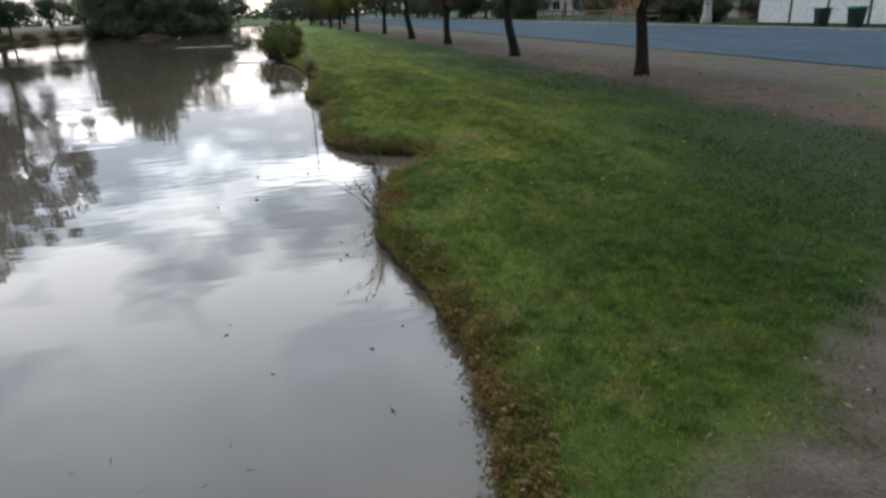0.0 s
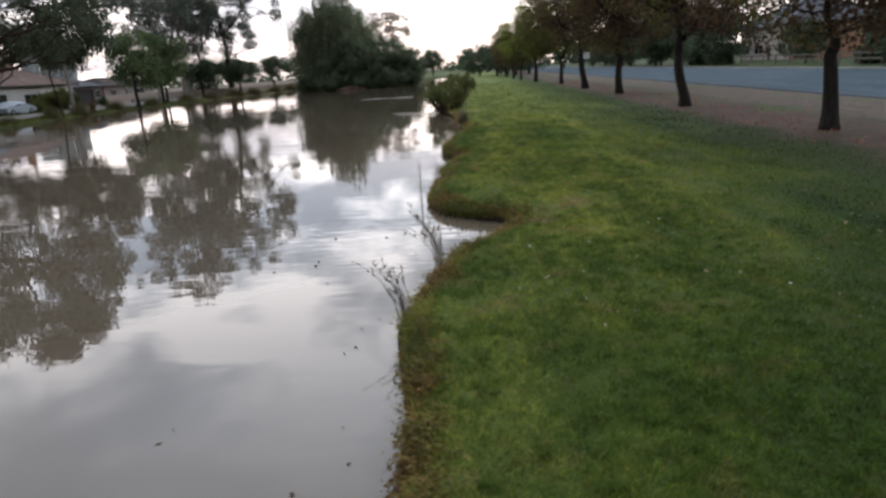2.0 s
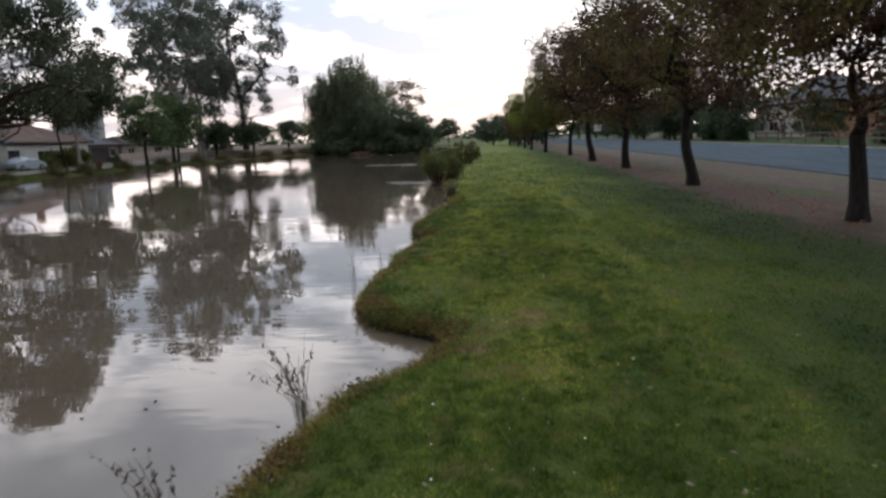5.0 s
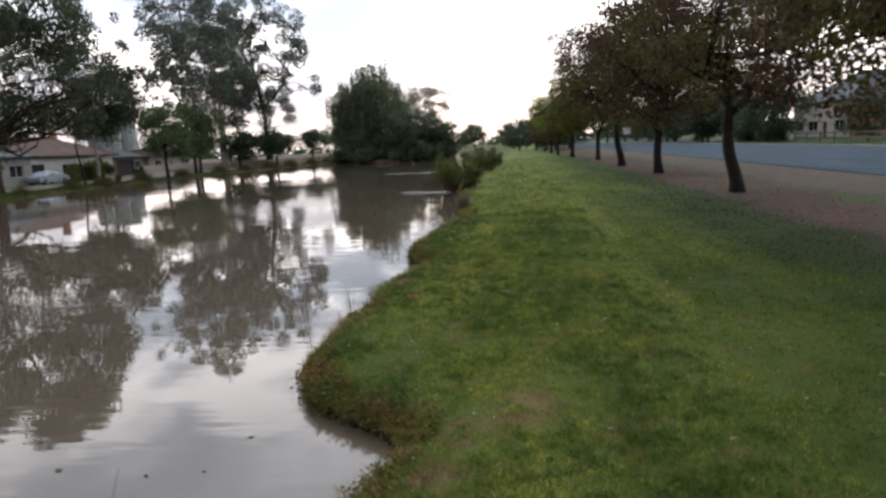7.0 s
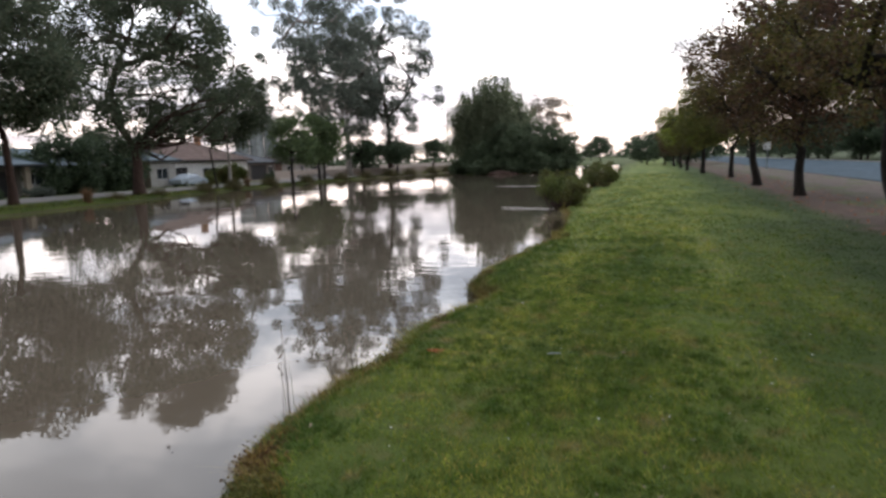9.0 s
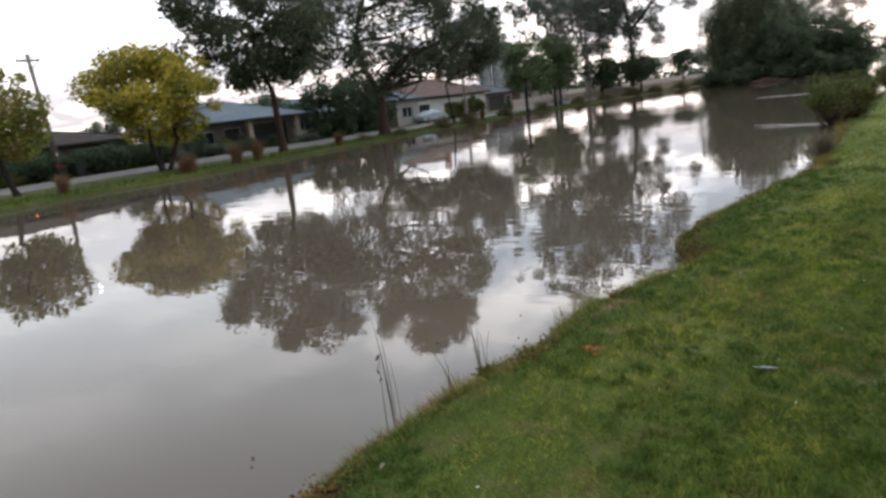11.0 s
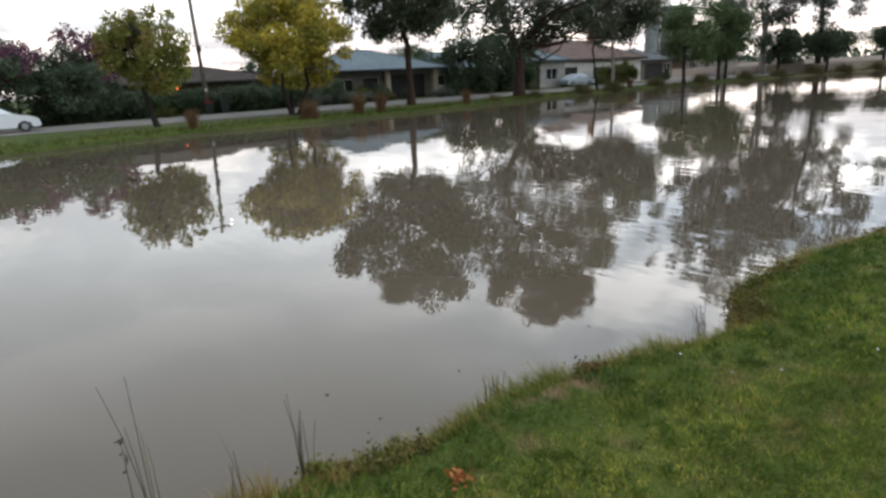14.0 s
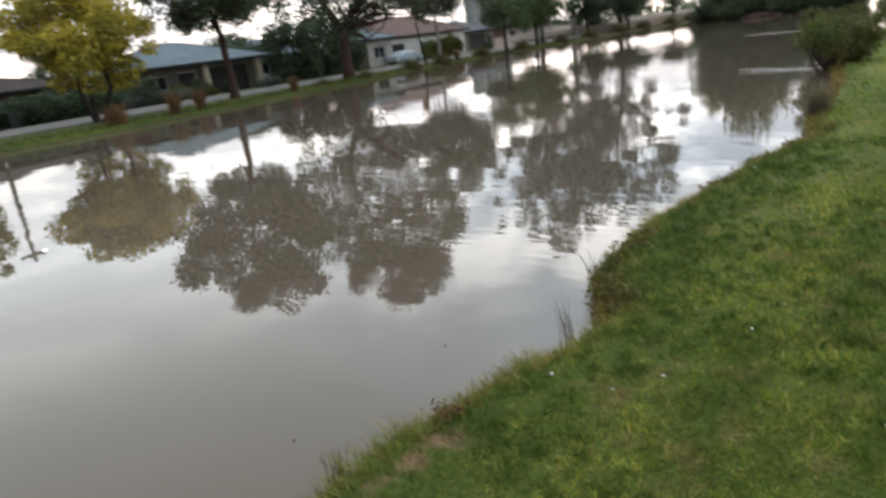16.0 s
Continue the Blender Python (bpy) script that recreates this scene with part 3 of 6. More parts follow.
def tree_parts(seed, h, r, clear, spread, clumps, per, clump_r, leaf, bark, leaves, crown_low=None, leader=0.5, limbs=4, lean=(0, 0),
               outer=0.45, flat=0.8, droop=0.0, squash=1.0, off=(0, 0), stems=1, sway=0.06, low_cut=0.0, strand=0.0, lobes=()):
    """Meshes of trunk, branches and crown of one tree with its foot at the origin."""
    rng = np.random.default_rng(seed)
    solids, twigs = [], Shape()
    low = clear if crown_low is None else crown_low
    cz, rz = (low + h) / 2, (h - low) / 2
    skel = []
    for st in range(stems):
        ang = 2 * math.pi * st / stems + rng.uniform(0, 2)
        foot = (0, 0, -0.15) if stems == 1 else (0.25 * math.cos(ang), 0.25 * math.sin(ang), -0.15)
        tip = np.array([lean[0], lean[1], clear]) if stems == 1 else np.array([lean[0] + spread * 0.3 * math.cos(ang), lean[1] + spread * 0.3 * math.sin(ang), clear])
        p = bend(rng, foot, tip, 8, sway * 0.25)
        rr = r if stems == 1 else r * 0.65
        rad = [rr * (1.38 if k == 0 else 1.12 if k == 1 else 1.0 - 0.3 * k / 7) for k in range(8)]
        solids.append(("trunk", Shape().tube(p, rad, 10)))
        top = p[-1]
        skel += [(q, rr * 0.7) for q in p[5:]]
        if leader > 0:
            q = bend(rng, top - np.array([0, 0, 0.05]), np.array([top[0] + off[0] * 0.5, top[1] + off[1] * 0.5, clear + (h - clear) * leader]), 7, sway)
            solids.append(("leader", Shape().tube(q, [rr * (0.7 - 0.55 * k / 6) for k in range(7)], 8)))
            skel += [(w, rr * (0.6 - 0.5 * k / 6)) for k, w in enumerate(q)]
        for i in range(limbs):
            a = 2 * math.pi * (i + rng.uniform(-0.25, 0.25)) / limbs + st
            s = skel[rng.integers(max(0, len(skel) - 6), len(skel))][0] if leader > 0 else top
            e = np.array([off[0] + math.cos(a) * spread * 0.62, off[1] + math.sin(a) * spread * 0.62, low + (h - low) * rng.uniform(0.35, 0.75)])
            q = bend(rng, s, e, 7, sway, -0.06)
            solids.append(("limb", Shape().tube(q, [rr * (0.55 - 0.42 * k / 6) for k in range(7)], 7)))
            skel += [(w, rr * (0.5 - 0.42 * k / 6)) for k, w in enumerate(q)]
    sp = np.array([s[0] for s in skel])
    cents, sig = [], []
    while len(cents) < clumps:
        u = rng.normal(size=3)
        u /= np.linalg.norm(u)
        k = rng.uniform(0.12, 1) ** outer
        c = np.array([u[0] * spread * k + off[0], u[1] * spread * k * squash + off[1], cz + u[2] * rz * k])
        wob = noise.noise(Vector(c * (1.6 / spread)) + Vector((seed * 3.1, 0, 0)))
        c[:2] = np.array(off) + (c[:2] - np.array(off)) * (1 + 0.35 * wob)
        if c[2] < low + low_cut * rng.uniform(0, 1) or wob < -0.42:
            continue
        cents.append(c)
        sig.append(clump_r * rng.uniform(0.6, 1.35))
    for lx, ly, lz, lr, count in lobes:
        for _ in range(count):
            cents.append(np.array([lx, ly, lz]) + np.clip(rng.normal(size=3), -1.6, 1.6) * lr * np.array([0.6, 0.62, 0.5]))
            sig.append(clump_r * rng.uniform(0.6, 1.2))
    pts, sz = [], []
    for c, s in zip(cents, sig):
        dist = np.linalg.norm(sp - c, axis=1) + np.maximum(0, sp[:, 2] - c[2]) * 1.5
        j = int(dist.argmin())
        q = bend(rng, sp[j], c, 5, 0.1, 0.03 - droop * 0.06)
        r0 = min(skel[j][1] * 0.6, 0.02 + 0.012 * np.linalg.norm(c - sp[j]))
        twigs.tube(q, [max(0.006, r0 * (1 - 0.8 * k / 4)) for k in range(5)], 5, False)
        for _ in range(5):
            e = c + rng.normal(size=3) * s * np.array([0.8, 0.8, 0.6])
            twigs.tube([q[3], (q[3] + e) / 2 + rng.normal(size=3) * 0.04, e], [max(0.006, r0 * 0.35), 0.006, 0.004], 4, False)
        n = int(per * (s / clump_r) ** 2 * rng.uniform(0.7, 1.3))
        g = rng.normal(size=(n, 3))
        g *= (rng.uniform(0.25, 1.0, size=(n, 1)) ** 0.5) * s / (np.linalg.norm(g, axis=1, keepdims=True) * 0.75 + 0.15)
        g[:, 2] *= flat
        if droop:
            g[:, 2] -= droop * rng.exponential(0.6, size=n) * s
        if strand:
            k = rng.integers(0, 11, n)
            hang = rng.normal(size=(11, 3)) * s
            g = hang[k] + rng.normal(size=(n, 3)) * 0.07
            g[:, 2] -= rng.uniform(0, 1, n) * (strand * rng.uniform(0.4, 1.0, 11))[k]
            g[:, 2] = np.maximum(g[:, 2], 0.3 - c[2])
        pts.append(c + g)
        sz.append(rng.uniform(0.6, 1.25, size=n))
    crown = leaves_mesh("crown", rng, np.concatenate(pts), np.concatenate(sz), leaf[0], leaf[1], 0.4 + droop)
    out = [(n, s.mesh(n), bark) for n, s in solids] + [("twig_growth", twigs.mesh("twig_growth"), bark)]
    for _, me, m in out:
        me.materials.append(m)
        me.polygons.foreach_set("use_smooth", [True] * len(me.polygons))
    crown.materials.append(leaves)
    return [(n, me) for n, me, _ in out] + [("crown", crown)]


def plant_tree(name, label, category, meshes, x, y, z=0.0, turn=0.0, size=1.0, group=""):
    e = thing(name, label, category, group, at=pose(x, y, z, 0, 0, turn) @ Matrix.Diagonal((size, size, size, 1)))
    for n, me in meshes:
        o = new(n, me)
        o.parent = e
        if n in ("twig_growth", "crown"):
            o["kind"] = "stuff"
    return e


def bush_parts(seed, w, d, h, clumps, per, clump_r, leaf, leaves, bark=None, base=0.0, droop=0.0):
    """Meshes of stems and foliage of a shrub that is leafy to the ground."""
    rng = np.random.default_rng(seed)
    stems = Shape()
    pts, sz = [], []
    for _ in range(clumps):
        u = rng.normal(size=3)
        u /= np.linalg.norm(u)
        k = rng.uniform(0.1, 1) ** 0.4 * (1 + 0.55 * noise.noise(Vector(u * 1.7) + Vector((seed * 1.3, 0, 0))))
        c = np.array([u[0] * w / 2 * k, u[1] * d / 2 * k, base + (h - base) * (0.5 + 0.5 * u[2] * k)])
        c[2] *= 0.75 + 0.35 * noise.noise(Vector((c[0] * 0.9 + seed, c[1] * 0.9, 0)))
        c[2] = max(c[2], 0.1)
        foot = (c[0] * 0.25, c[1] * 0.25, -0.1)
        q = bend(rng, foot, c, 4, 0.08)
        stems.tube(q, [0.03, 0.022, 0.014, 0.006], 5, False)
        s = clump_r * rng.uniform(0.6, 1.3)
        n = int(per * rng.uniform(0.7, 1.3))
        g = rng.normal(size=(n, 3))
        g *= s * rng.uniform(0.3, 1.0, size=(n, 1)) / (np.linalg.norm(g, axis=1, keepdims=True) * 0.7 + 0.2)
        if droop:
            g[:, 2] -= droop * rng.exponential(0.6, size=n) * s
        g = c + g
        g[:, 2] = np.maximum(g[:, 2], 0.02)
        pts.append(g)
        sz.append(rng.uniform(0.6, 1.25, size=n))
    foliage = leaves_mesh("foliage", rng, np.concatenate(pts), np.concatenate(sz), leaf[0], leaf[1], 0.2 + droop)
    sm = stems.mesh("stems")
    sm.materials.append(bark or M_BARK)
    foliage.materials.append(leaves)
    return sm, foliage


def plant_bush(name, label, category, meshes, x, y, z=0.0, turn=0.0, size=1.0, group=""):
    e = thing(name, label, category, group, at=pose(x, y, z, 0, 0, turn) @ Matrix.Diagonal((size, size, size, 1)))
    for n, me in zip(("stem_growth", "foliage"), meshes):
        o = new(n, me)
        o.parent = e
    return e


# ---------------------------------------------------------------- ground and water
WATER_Z = -0.20
NEAR = [(-25, -1.2), (-12, -0.9), (-4, -0.1), (-1.3, 0.45), (0, 0.75), (0.42, 1.1), (0.57, 1.6), (0.63, 2.0), (0.68, 2.5), (0.66, 3.3), (0.60, 4.0),
        (0.47, 4.6), (0.44, 5.0), (0.54, 5.4), (0.62, 5.9), (0.70, 6.45), (0.93, 7.0), (1.28, 7.5), (1.50, 7.95), (1.47, 8.4), (1.08, 8.72), (0.70, 9.05),
        (0.42, 9.5), (0.30, 10.0), (0.28, 10.6), (0.33, 11.1), (0.46, 11.75), (0.36, 12.2), (0.35, 12.9), (0.55, 13.8), (0.71, 14.4), (0.66, 14.75),
        (0.40, 15.15), (0.22, 15.9), (0.15, 16.7), (0.30, 17.9), (0.40, 19.0), (0.60, 20.3), (0.80, 20.9), (0.5, 22.5), (0.3, 25), (0, 28), (-0.5, 31),
        (-0.7, 36), (-0.8, 45), (-0.8, 60), (-1.0, 80), (-1.8, 100), (-3, 120), (-5, 150), (-9, 158)]
FARSIDE = [(-16, 156), (-24, 142), (-29, 126), (-31, 112), (-33.6, 94), (-35.4, 75), (-35.6, 63), (-33.6, 50), (-31.8, 42), (-29.8, 30.5), (-28.6, 24),
           (-28.6, 18.5), (-27, 14.5), (-25.5, 10), (-25, 4)]


def smooth_line(pts, step):
    """A rounded line through the points, closed."""
    out = []
    n = len(pts)
    for i in range(n):
        p0, p1, p2, p3 = (np.array(pts[(i + k) % n], float) for k in (-1, 0, 1, 2))
        m = max(2, int(np.linalg.norm(p2 - p1) / step))
        m = min(m, 14)
        for k in range(m):
            t = k / m
            out.append(0.5 * (2 * p1 + (p2 - p0) * t + (2 * p0 - 5 * p1 + 4 * p2 - p3) * t * t + (3 * p1 - p0 - 3 * p2 + p3) * t ** 3))
    return np.array(out)


SHORE = smooth_line(NEAR + FARSIDE, 0.16)
for i in range(len(SHORE)):
    q = Vector((SHORE[i][0] * 3.0, SHORE[i][1] * 3.0, 0))
    SHORE[i][0] += 0.05 * noise.noise(q) + 0.03 * noise.noise(q * 3.1)
ISLE = smooth_line([(-24.5, 95), (-20, 91.5), (-13, 92), (-8.2, 95.5), (-8, 103), (-14, 107), (-22, 105), (-25, 100)], 1.0)


def inland(px, py, line):
    """Signed distance to a closed line, positive outside it."""
    a, b = line, np.roll(line, -1, axis=0)
    best = np.full(px.shape, 1e9)
    cross = np.zeros(px.shape, int)
    for (ax, ay), (bx, by) in zip(a, b):
        ex, ey = bx - ax, by - ay
        t = np.clip(((px - ax) * ex + (py - ay) * ey) / (ex * ex + ey * ey + 1e-12), 0, 1)
        best = np.minimum(best, (px - ax - t * ex) ** 2 + (py - ay - t * ey) ** 2)
        if ay != by:
            hit = ((ay > py) != (by > py)) & (px < (bx - ax) * (py - ay) / (by - ay) + ax)
            cross += hit
    return np.sqrt(best) * np.where(cross % 2 == 1, -1, 1)


def shore_distance(px, py):
    return np.maximum(inland(px, py, SHORE), -inland(px, py, ISLE))


def ease(v):
    v = np.clip(v, 0, 1)
    return v * v * (3 - 2 * v)


def height_from(d, px, py):
    near = px > -10
    lip = np.where(near, 0.34, 0.7)
    wall = np.where(near, 0.10, 0.25)
    z = -0.12 * (1 - ease(d / lip)) - np.where(d < 0, 0.55 * ease(-d / wall) + 0.6 * ease((-d - 0.1) / 2.5), 0)
    lump = 0.012 * np.sin(px * 1.7 + 0.6 * np.sin(py * 0.9)) * np.sin(py * 1.3 + 0.4) * np.clip(d * 2, 0, 1)
    bank = np.where((px < -26) & (py > 100), 1.1 * ease((d - 1.5) / 5), 0)
    return z + lump + bank


def spread_lines(spans):
    out = []
    for a, b, s in spans:
        out += list(np.arange(a, b - 1e-6, s))
    return np.array(out)


XS = np.concatenate([[-900, -500, -250, -140, -100, -80, -65], spread_lines([(-55, -40, 1.0), (-40, -24, 0.4), (-24, -2, 1.3), (-2, -0.5, 0.14), (-0.5, 2.0, 0.05), (2.0, 4, 0.12), (4, 12, 0.5), (12, 36, 1.5)]),
                     [36, 42, 55, 80, 120, 200, 350, 600, 900]])
YS = np.concatenate([[-400, -150, -60, -30, -15, -8, -4], spread_lines([(-2, 0.3, 0.12), (0.3, 23, 0.07), (23, 50, 0.3), (50, 162, 1.2)]), [162, 170, 185, 210, 250, 320, 420, 600, 900, 1500]])


def build_ground():
    gx, gy = np.meshgrid(XS, YS, indexing="ij")
    px, py = gx.ravel(), gy.ravel()
    d = shore_distance(px, py)
    z = height_from(d, px, py)
    v = np.stack([px, py, z], 1)
    nx, ny = len(XS), len(YS)
    i = (np.arange(nx - 1)[:, None] * ny + np.arange(ny - 1)[None, :]).ravel()
    f = np.stack([i, i + ny, i + ny + 1, i + 1], 1)
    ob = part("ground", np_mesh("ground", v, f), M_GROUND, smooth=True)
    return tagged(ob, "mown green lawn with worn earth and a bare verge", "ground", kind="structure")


build_ground()
water = Shape()
water.v = [(-40, -6, WATER_Z), (6, -6, WATER_Z), (6, 170, WATER_Z), (-40, 170, WATER_Z)]
water.f = [(0, 1, 2, 3)]
tagged(part("water", water, M_WATER), "still muddy canal water mirroring the sky and trees", "water", kind="structure")


def strip(name, x0, x1, y0, y1, z0, z1, material, label, category, bev=0.01):
    return tagged(part(name, Shape().box(x0, y0, z0, x1, y1, z1, bev), material), label, category, kind="structure")


strip("road", 14.2, 27.2, -120, 420, -0.2, 0.03, M_ASPHALT, "wide blue-grey asphalt street beside the lawn", "road")
strip("kerb", 27.2, 27.5, -120, 420, -0.2, 0.13, M_CONC, "pale concrete kerb along the street", "kerb", 0.03)
strip("gravel_road", -46.0, -37.4, -120, 330, -0.2, 0.03, M_GRAVEL, "pale gravel road along the far bank", "road")

# ---------------------------------------------------------------- street trees beside the road
LEAF = (0.125, 0.08)
ROW = [tree_parts(11, 7.6, 0.20, 1.75, 3.7, 96, 310, 0.66, LEAF, M_BARK, M_LEAF_RED, crown_low=2.1, leader=0.35, limbs=5, lean=(-0.1, 0.1), outer=0.5, sway=0.09),
       tree_parts(23, 8.2, 0.21, 1.9, 3.9, 98, 310, 0.66, LEAF, M_BARK, M_LEAF_RED, crown_low=2.3, leader=0.4, limbs=5, lean=(-0.25, 0.2), outer=0.5, sway=0.08),
       tree_parts(37, 7.9, 0.185, 2.0, 3.9, 94, 330, 0.66, LEAF, M_BARK, M_LEAF_OLIVE, crown_low=2.3, leader=0.4, limbs=4, lean=(0.1, 0.2), outer=0.5, sway=0.08)]
LIME = tree_parts(41, 7.6, 0.2, 2.2, 4.0, 84, 330, 0.66, LEAF, M_BARK, M_LEAF_LIME, crown_low=1.9, leader=0.4, limbs=4, outer=0.5)
RED_LABEL = "street tree with dark bark and dull red-green autumn leaves"
for k, (x, y, v, turn, size) in enumerate([(8.85, 14.75, 0, 0, 0.92), (8.5, 23.7, 1, 40, 0.95), (8.5, 34.5, 0, 130, 1.05), (8.15, 43.4, 1, 75, 1.08), (8.15, 55.5, 2, 200, 0.98),
                                           (7.0, 66.5, 3, 10, 0.98), (6.2, 78, 2, 280, 0.84), (6.0, 90, 0, 20, 0.80), (5.6, 104, 0, 90, 0.76)]):
    if v == 3:
        plant_tree("street_tree", "street tree with bright lime-green leaves in the row", "tree", LIME, x, y, 0, turn, size, "street trees along the lawn")
    else:
        plant_tree("street_tree", RED_LABEL if v < 2 else "street tree with dark bark and olive turning leaves", "tree", ROW[v], x, y, 0, turn, size, "street trees along the lawn")
FARROW = tree_parts(52, 7.0, 0.2, 1.8, 4.2, 60, 90, 0.85, (0.36, 0.22), M_BARK, M_LEAF_DARK, crown_low=0.4, leader=0.4, limbs=4, outer=0.5)
for x, y, turn, size in [(4.5, 118, 0, 0.9), (7.6, 112, 250, 0.95), (10.4, 119, 20, 1.1), (1.5, 130, 70, 0.85), (7, 132, 150, 1.0), (10, 150, 30, 1.1), (0, 160, 220, 0.9)]:
    plant_tree("dark_tree", "dark leafy tree at the far end of the lawn", "tree", FARROW, x, y, 0, turn, size, "dark trees at the far end")

# ---------------------------------------------------------------- trees of the far bank
plant_tree("young_tree", "small olive-green tree leaning on the far bank", "tree",
           tree_parts(61, 6.9, 0.17, 2.1, 2.1, 52, 190, 0.58, (0.21, 0.13), M_BARK, M_LEAF_YOUNG, crown_low=1.8, leader=0.7, limbs=4, lean=(0, -0.5), off=(0, -0.4)), -34.4, 18.0, -0.05)
plant_tree("yellow_tree", "yellow-leaved autumn tree on the far bank", "tree",
           tree_parts(67, 7.4, 0.22, 1.9, 4.0, 84, 280, 0.72, (0.22, 0.14), M_BARK, M_LEAF_YELLOW, crown_low=2.1, leader=0.4, limbs=3, stems=3), -36.2, 26.6, -0.05)
plant_tree("gum_tree", "tall slender gum with dark hanging clumps of leaves", "tree",
           tree_parts(71, 14.6, 0.28, 4.2, 6.0, 130, 270, 0.88, (0.30, 0.13), M_BARK_RED, M_LEAF_GUM, crown_low=4.6, leader=0.75, limbs=6, off=(0.3, -1.2), outer=0.42, droop=0.25), -36.2, 35.7, -0.05)
plant_tree("gum_tree", "big gum with a red-brown trunk and forked limbs", "tree",
           tree_parts(73, 19.8, 0.46, 3.8, 7.6, 185, 270, 0.88, (0.30, 0.13), M_BARK_RED, M_LEAF_GUM, crown_low=3.6, leader=0.72, limbs=7, off=(0.0, 2.2), outer=0.42, droop=0.45, squash=1.05, lobes=((0.3, 4.2, 18.6, 2.6, 24),)), -36.8, 46.9, -0.05)
SMALLT = tree_parts(79, 7.6, 0.2, 2.2, 3.2, 54, 200, 0.75, (0.24, 0.14), M_BARK, M_LEAF_MID, crown_low=2.0, leader=0.6, limbs=4, outer=0.5)
for x, y, turn, size in [(-36.0, 68.6, 0, 1.0), (-37.0, 76.5, 100, 1.05), (-38.0, 79.5, 200, 0.95)]:
    plant_tree("small_tree", "small rounded dark green tree on the far bank", "tree", SMALLT, x, y, 0, turn, size, "small trees on the far bank")
TALL = [tree_parts(83, 30.0, 0.42, 6.0, 8.8, 140, 165, 0.92, (0.42, 0.17), M_BARK_RED, M_LEAF_PALEGUM, crown_low=5.5, leader=0.8, limbs=7, outer=0.42, droop=0.3, sway=0.05),
        tree_parts(89, 29.5, 0.38, 6.5, 8.8, 118, 165, 0.92, (0.42, 0.17), M_BARK_PALE, M_LEAF_PALEGUM, crown_low=7.5, leader=0.8, limbs=6, outer=0.42, droop=0.35, sway=0.05)]
for v, x, y, turn, size in [(0, -38.6, 102.8, 0, 1.0), (1, -42, 86, 60, 1.0), (1, -43, 97, 140, 0.86), (1, -47, 104, 200, 0.95)]:
    plant_tree("tall_gum", "very tall open-crowned gum past the far bank", "tree", TALL[v], x, y, 0, turn, size, "tall gums past the far bank")
plant_tree("sapling", "slender leaning sapling on the far bank", "tree",
           tree_parts(93, 6.2, 0.10, 3.6, 1.3, 16, 110, 0.5, (0.22, 0.10), M_BARK, M_LEAF_GUM, crown_low=4.0, leader=0.6, limbs=3, lean=(0, -0.7)), -36.0, 55.6, 0)
plant_tree("gum_tree", "mid-sized gum with a pale trunk and dark hanging crown", "tree",
           tree_parts(95, 12.6, 0.17, 4.8, 4.0, 96, 250, 0.80, (0.28, 0.12), M_BARK_PALE, M_LEAF_GUM, crown_low=4.6, leader=0.75, limbs=5, off=(0, 1.6), outer=0.45, droop=0.5), -37.2, 59.0, 0)
WATTLE = tree_parts(97, 5.2, 0.2, 2.0, 3.3, 44, 170, 0.75, (0.26, 0.12), M_BARK, M_LEAF_DARK, crown_low=2.3, leader=0.3, limbs=5, outer=0.6)
for x, y, turn, size in [(-35.6, 98.5, 0, 0.95), (-40.5, 96.0, 90, 1.1), (-36.5, 118, 30, 1.05), (-34, 128, 200, 1.0), (-41, 110, 300, 1.0)]:
    plant_tree("wattle_tree", "low dark wattle with a flat spreading crown", "tree", WATTLE, x, y, 0.5 if y > 104 else 0.0, turn, size, "wattles by the field")

# ---------------------------------------------------------------- thicket on the islet
WILLOW = tree_parts(101, 13.6, 0.3, 2.4, 3.3, 120, 260, 0.62, (0.34, 0.10), M_BARK, M_LEAF_WILLOW, crown_low=3.0, leader=0.85, limbs=6, outer=0.6, droop=1.0, strand=3.4)
ROUNDT = tree_parts(103, 9.6, 0.26, 1.6, 4.6, 100, 170, 1.0, (0.40, 0.19), M_BARK, M_LEAF_ISLE, crown_low=0.3, leader=0.6, limbs=6, outer=0.6, droop=0.3)
for me, x, y, turn, size in [(WILLOW, -19.4, 99.5, 0, 1.14), (WILLOW, -24.6, 99.5, 120, 0.9), (WILLOW, -22.4, 101, 240, 0.98), (WILLOW, -16.6, 101, 300, 0.86), (ROUNDT, -17, 96.5, 40, 0.78), (ROUNDT, -13.4, 98, 160, 0.74), (ROUNDT, -21, 95.2, 250, 0.5),
                             (ROUNDT, -15.0, 94.0, 100, 0.62), (ROUNDT, -10.2, 97.5, 10, 0.66)]:
    plant_tree("willow_tree" if me is WILLOW else "islet_tree", "drooping willow in the dark islet thicket" if me is WILLOW else "dense dark tree leafy to the waterline on the islet", "tree", me, x, y, -0.1, turn, size, "islet trees")
ISLEB = bush_parts(107, 4.4, 3.4, 3.2, 50, 190, 0.6, (0.28, 0.15), M_LEAF_ISLE)
for x, y, turn, size in [(-23.6, 95.2, 0, 1.0), (-20, 92.6, 60, 1.0), (-15.8, 92.6, 140, 0.9), (-11.8, 93.6, 220, 1.05), (-9.2, 97, 300, 1.0)]:
    plant_bush("islet_shrub", "dark shrub overhanging the islet's edge", "shrub", ISLEB, x, y, -0.3, turn, size, "islet shrubs")
plant_tree("bare_tree", "thin open-crowned tree behind the islet", "tree",
           tree_parts(109, 13.0, 0.2, 4.5, 4.8, 60, 150, 0.75, (0.26, 0.11), M_BARK_PALE, M_LEAF_PINK, crown_low=6.0, leader=0.7, limbs=6, outer=0.5), -14.0, 112, -0.1)



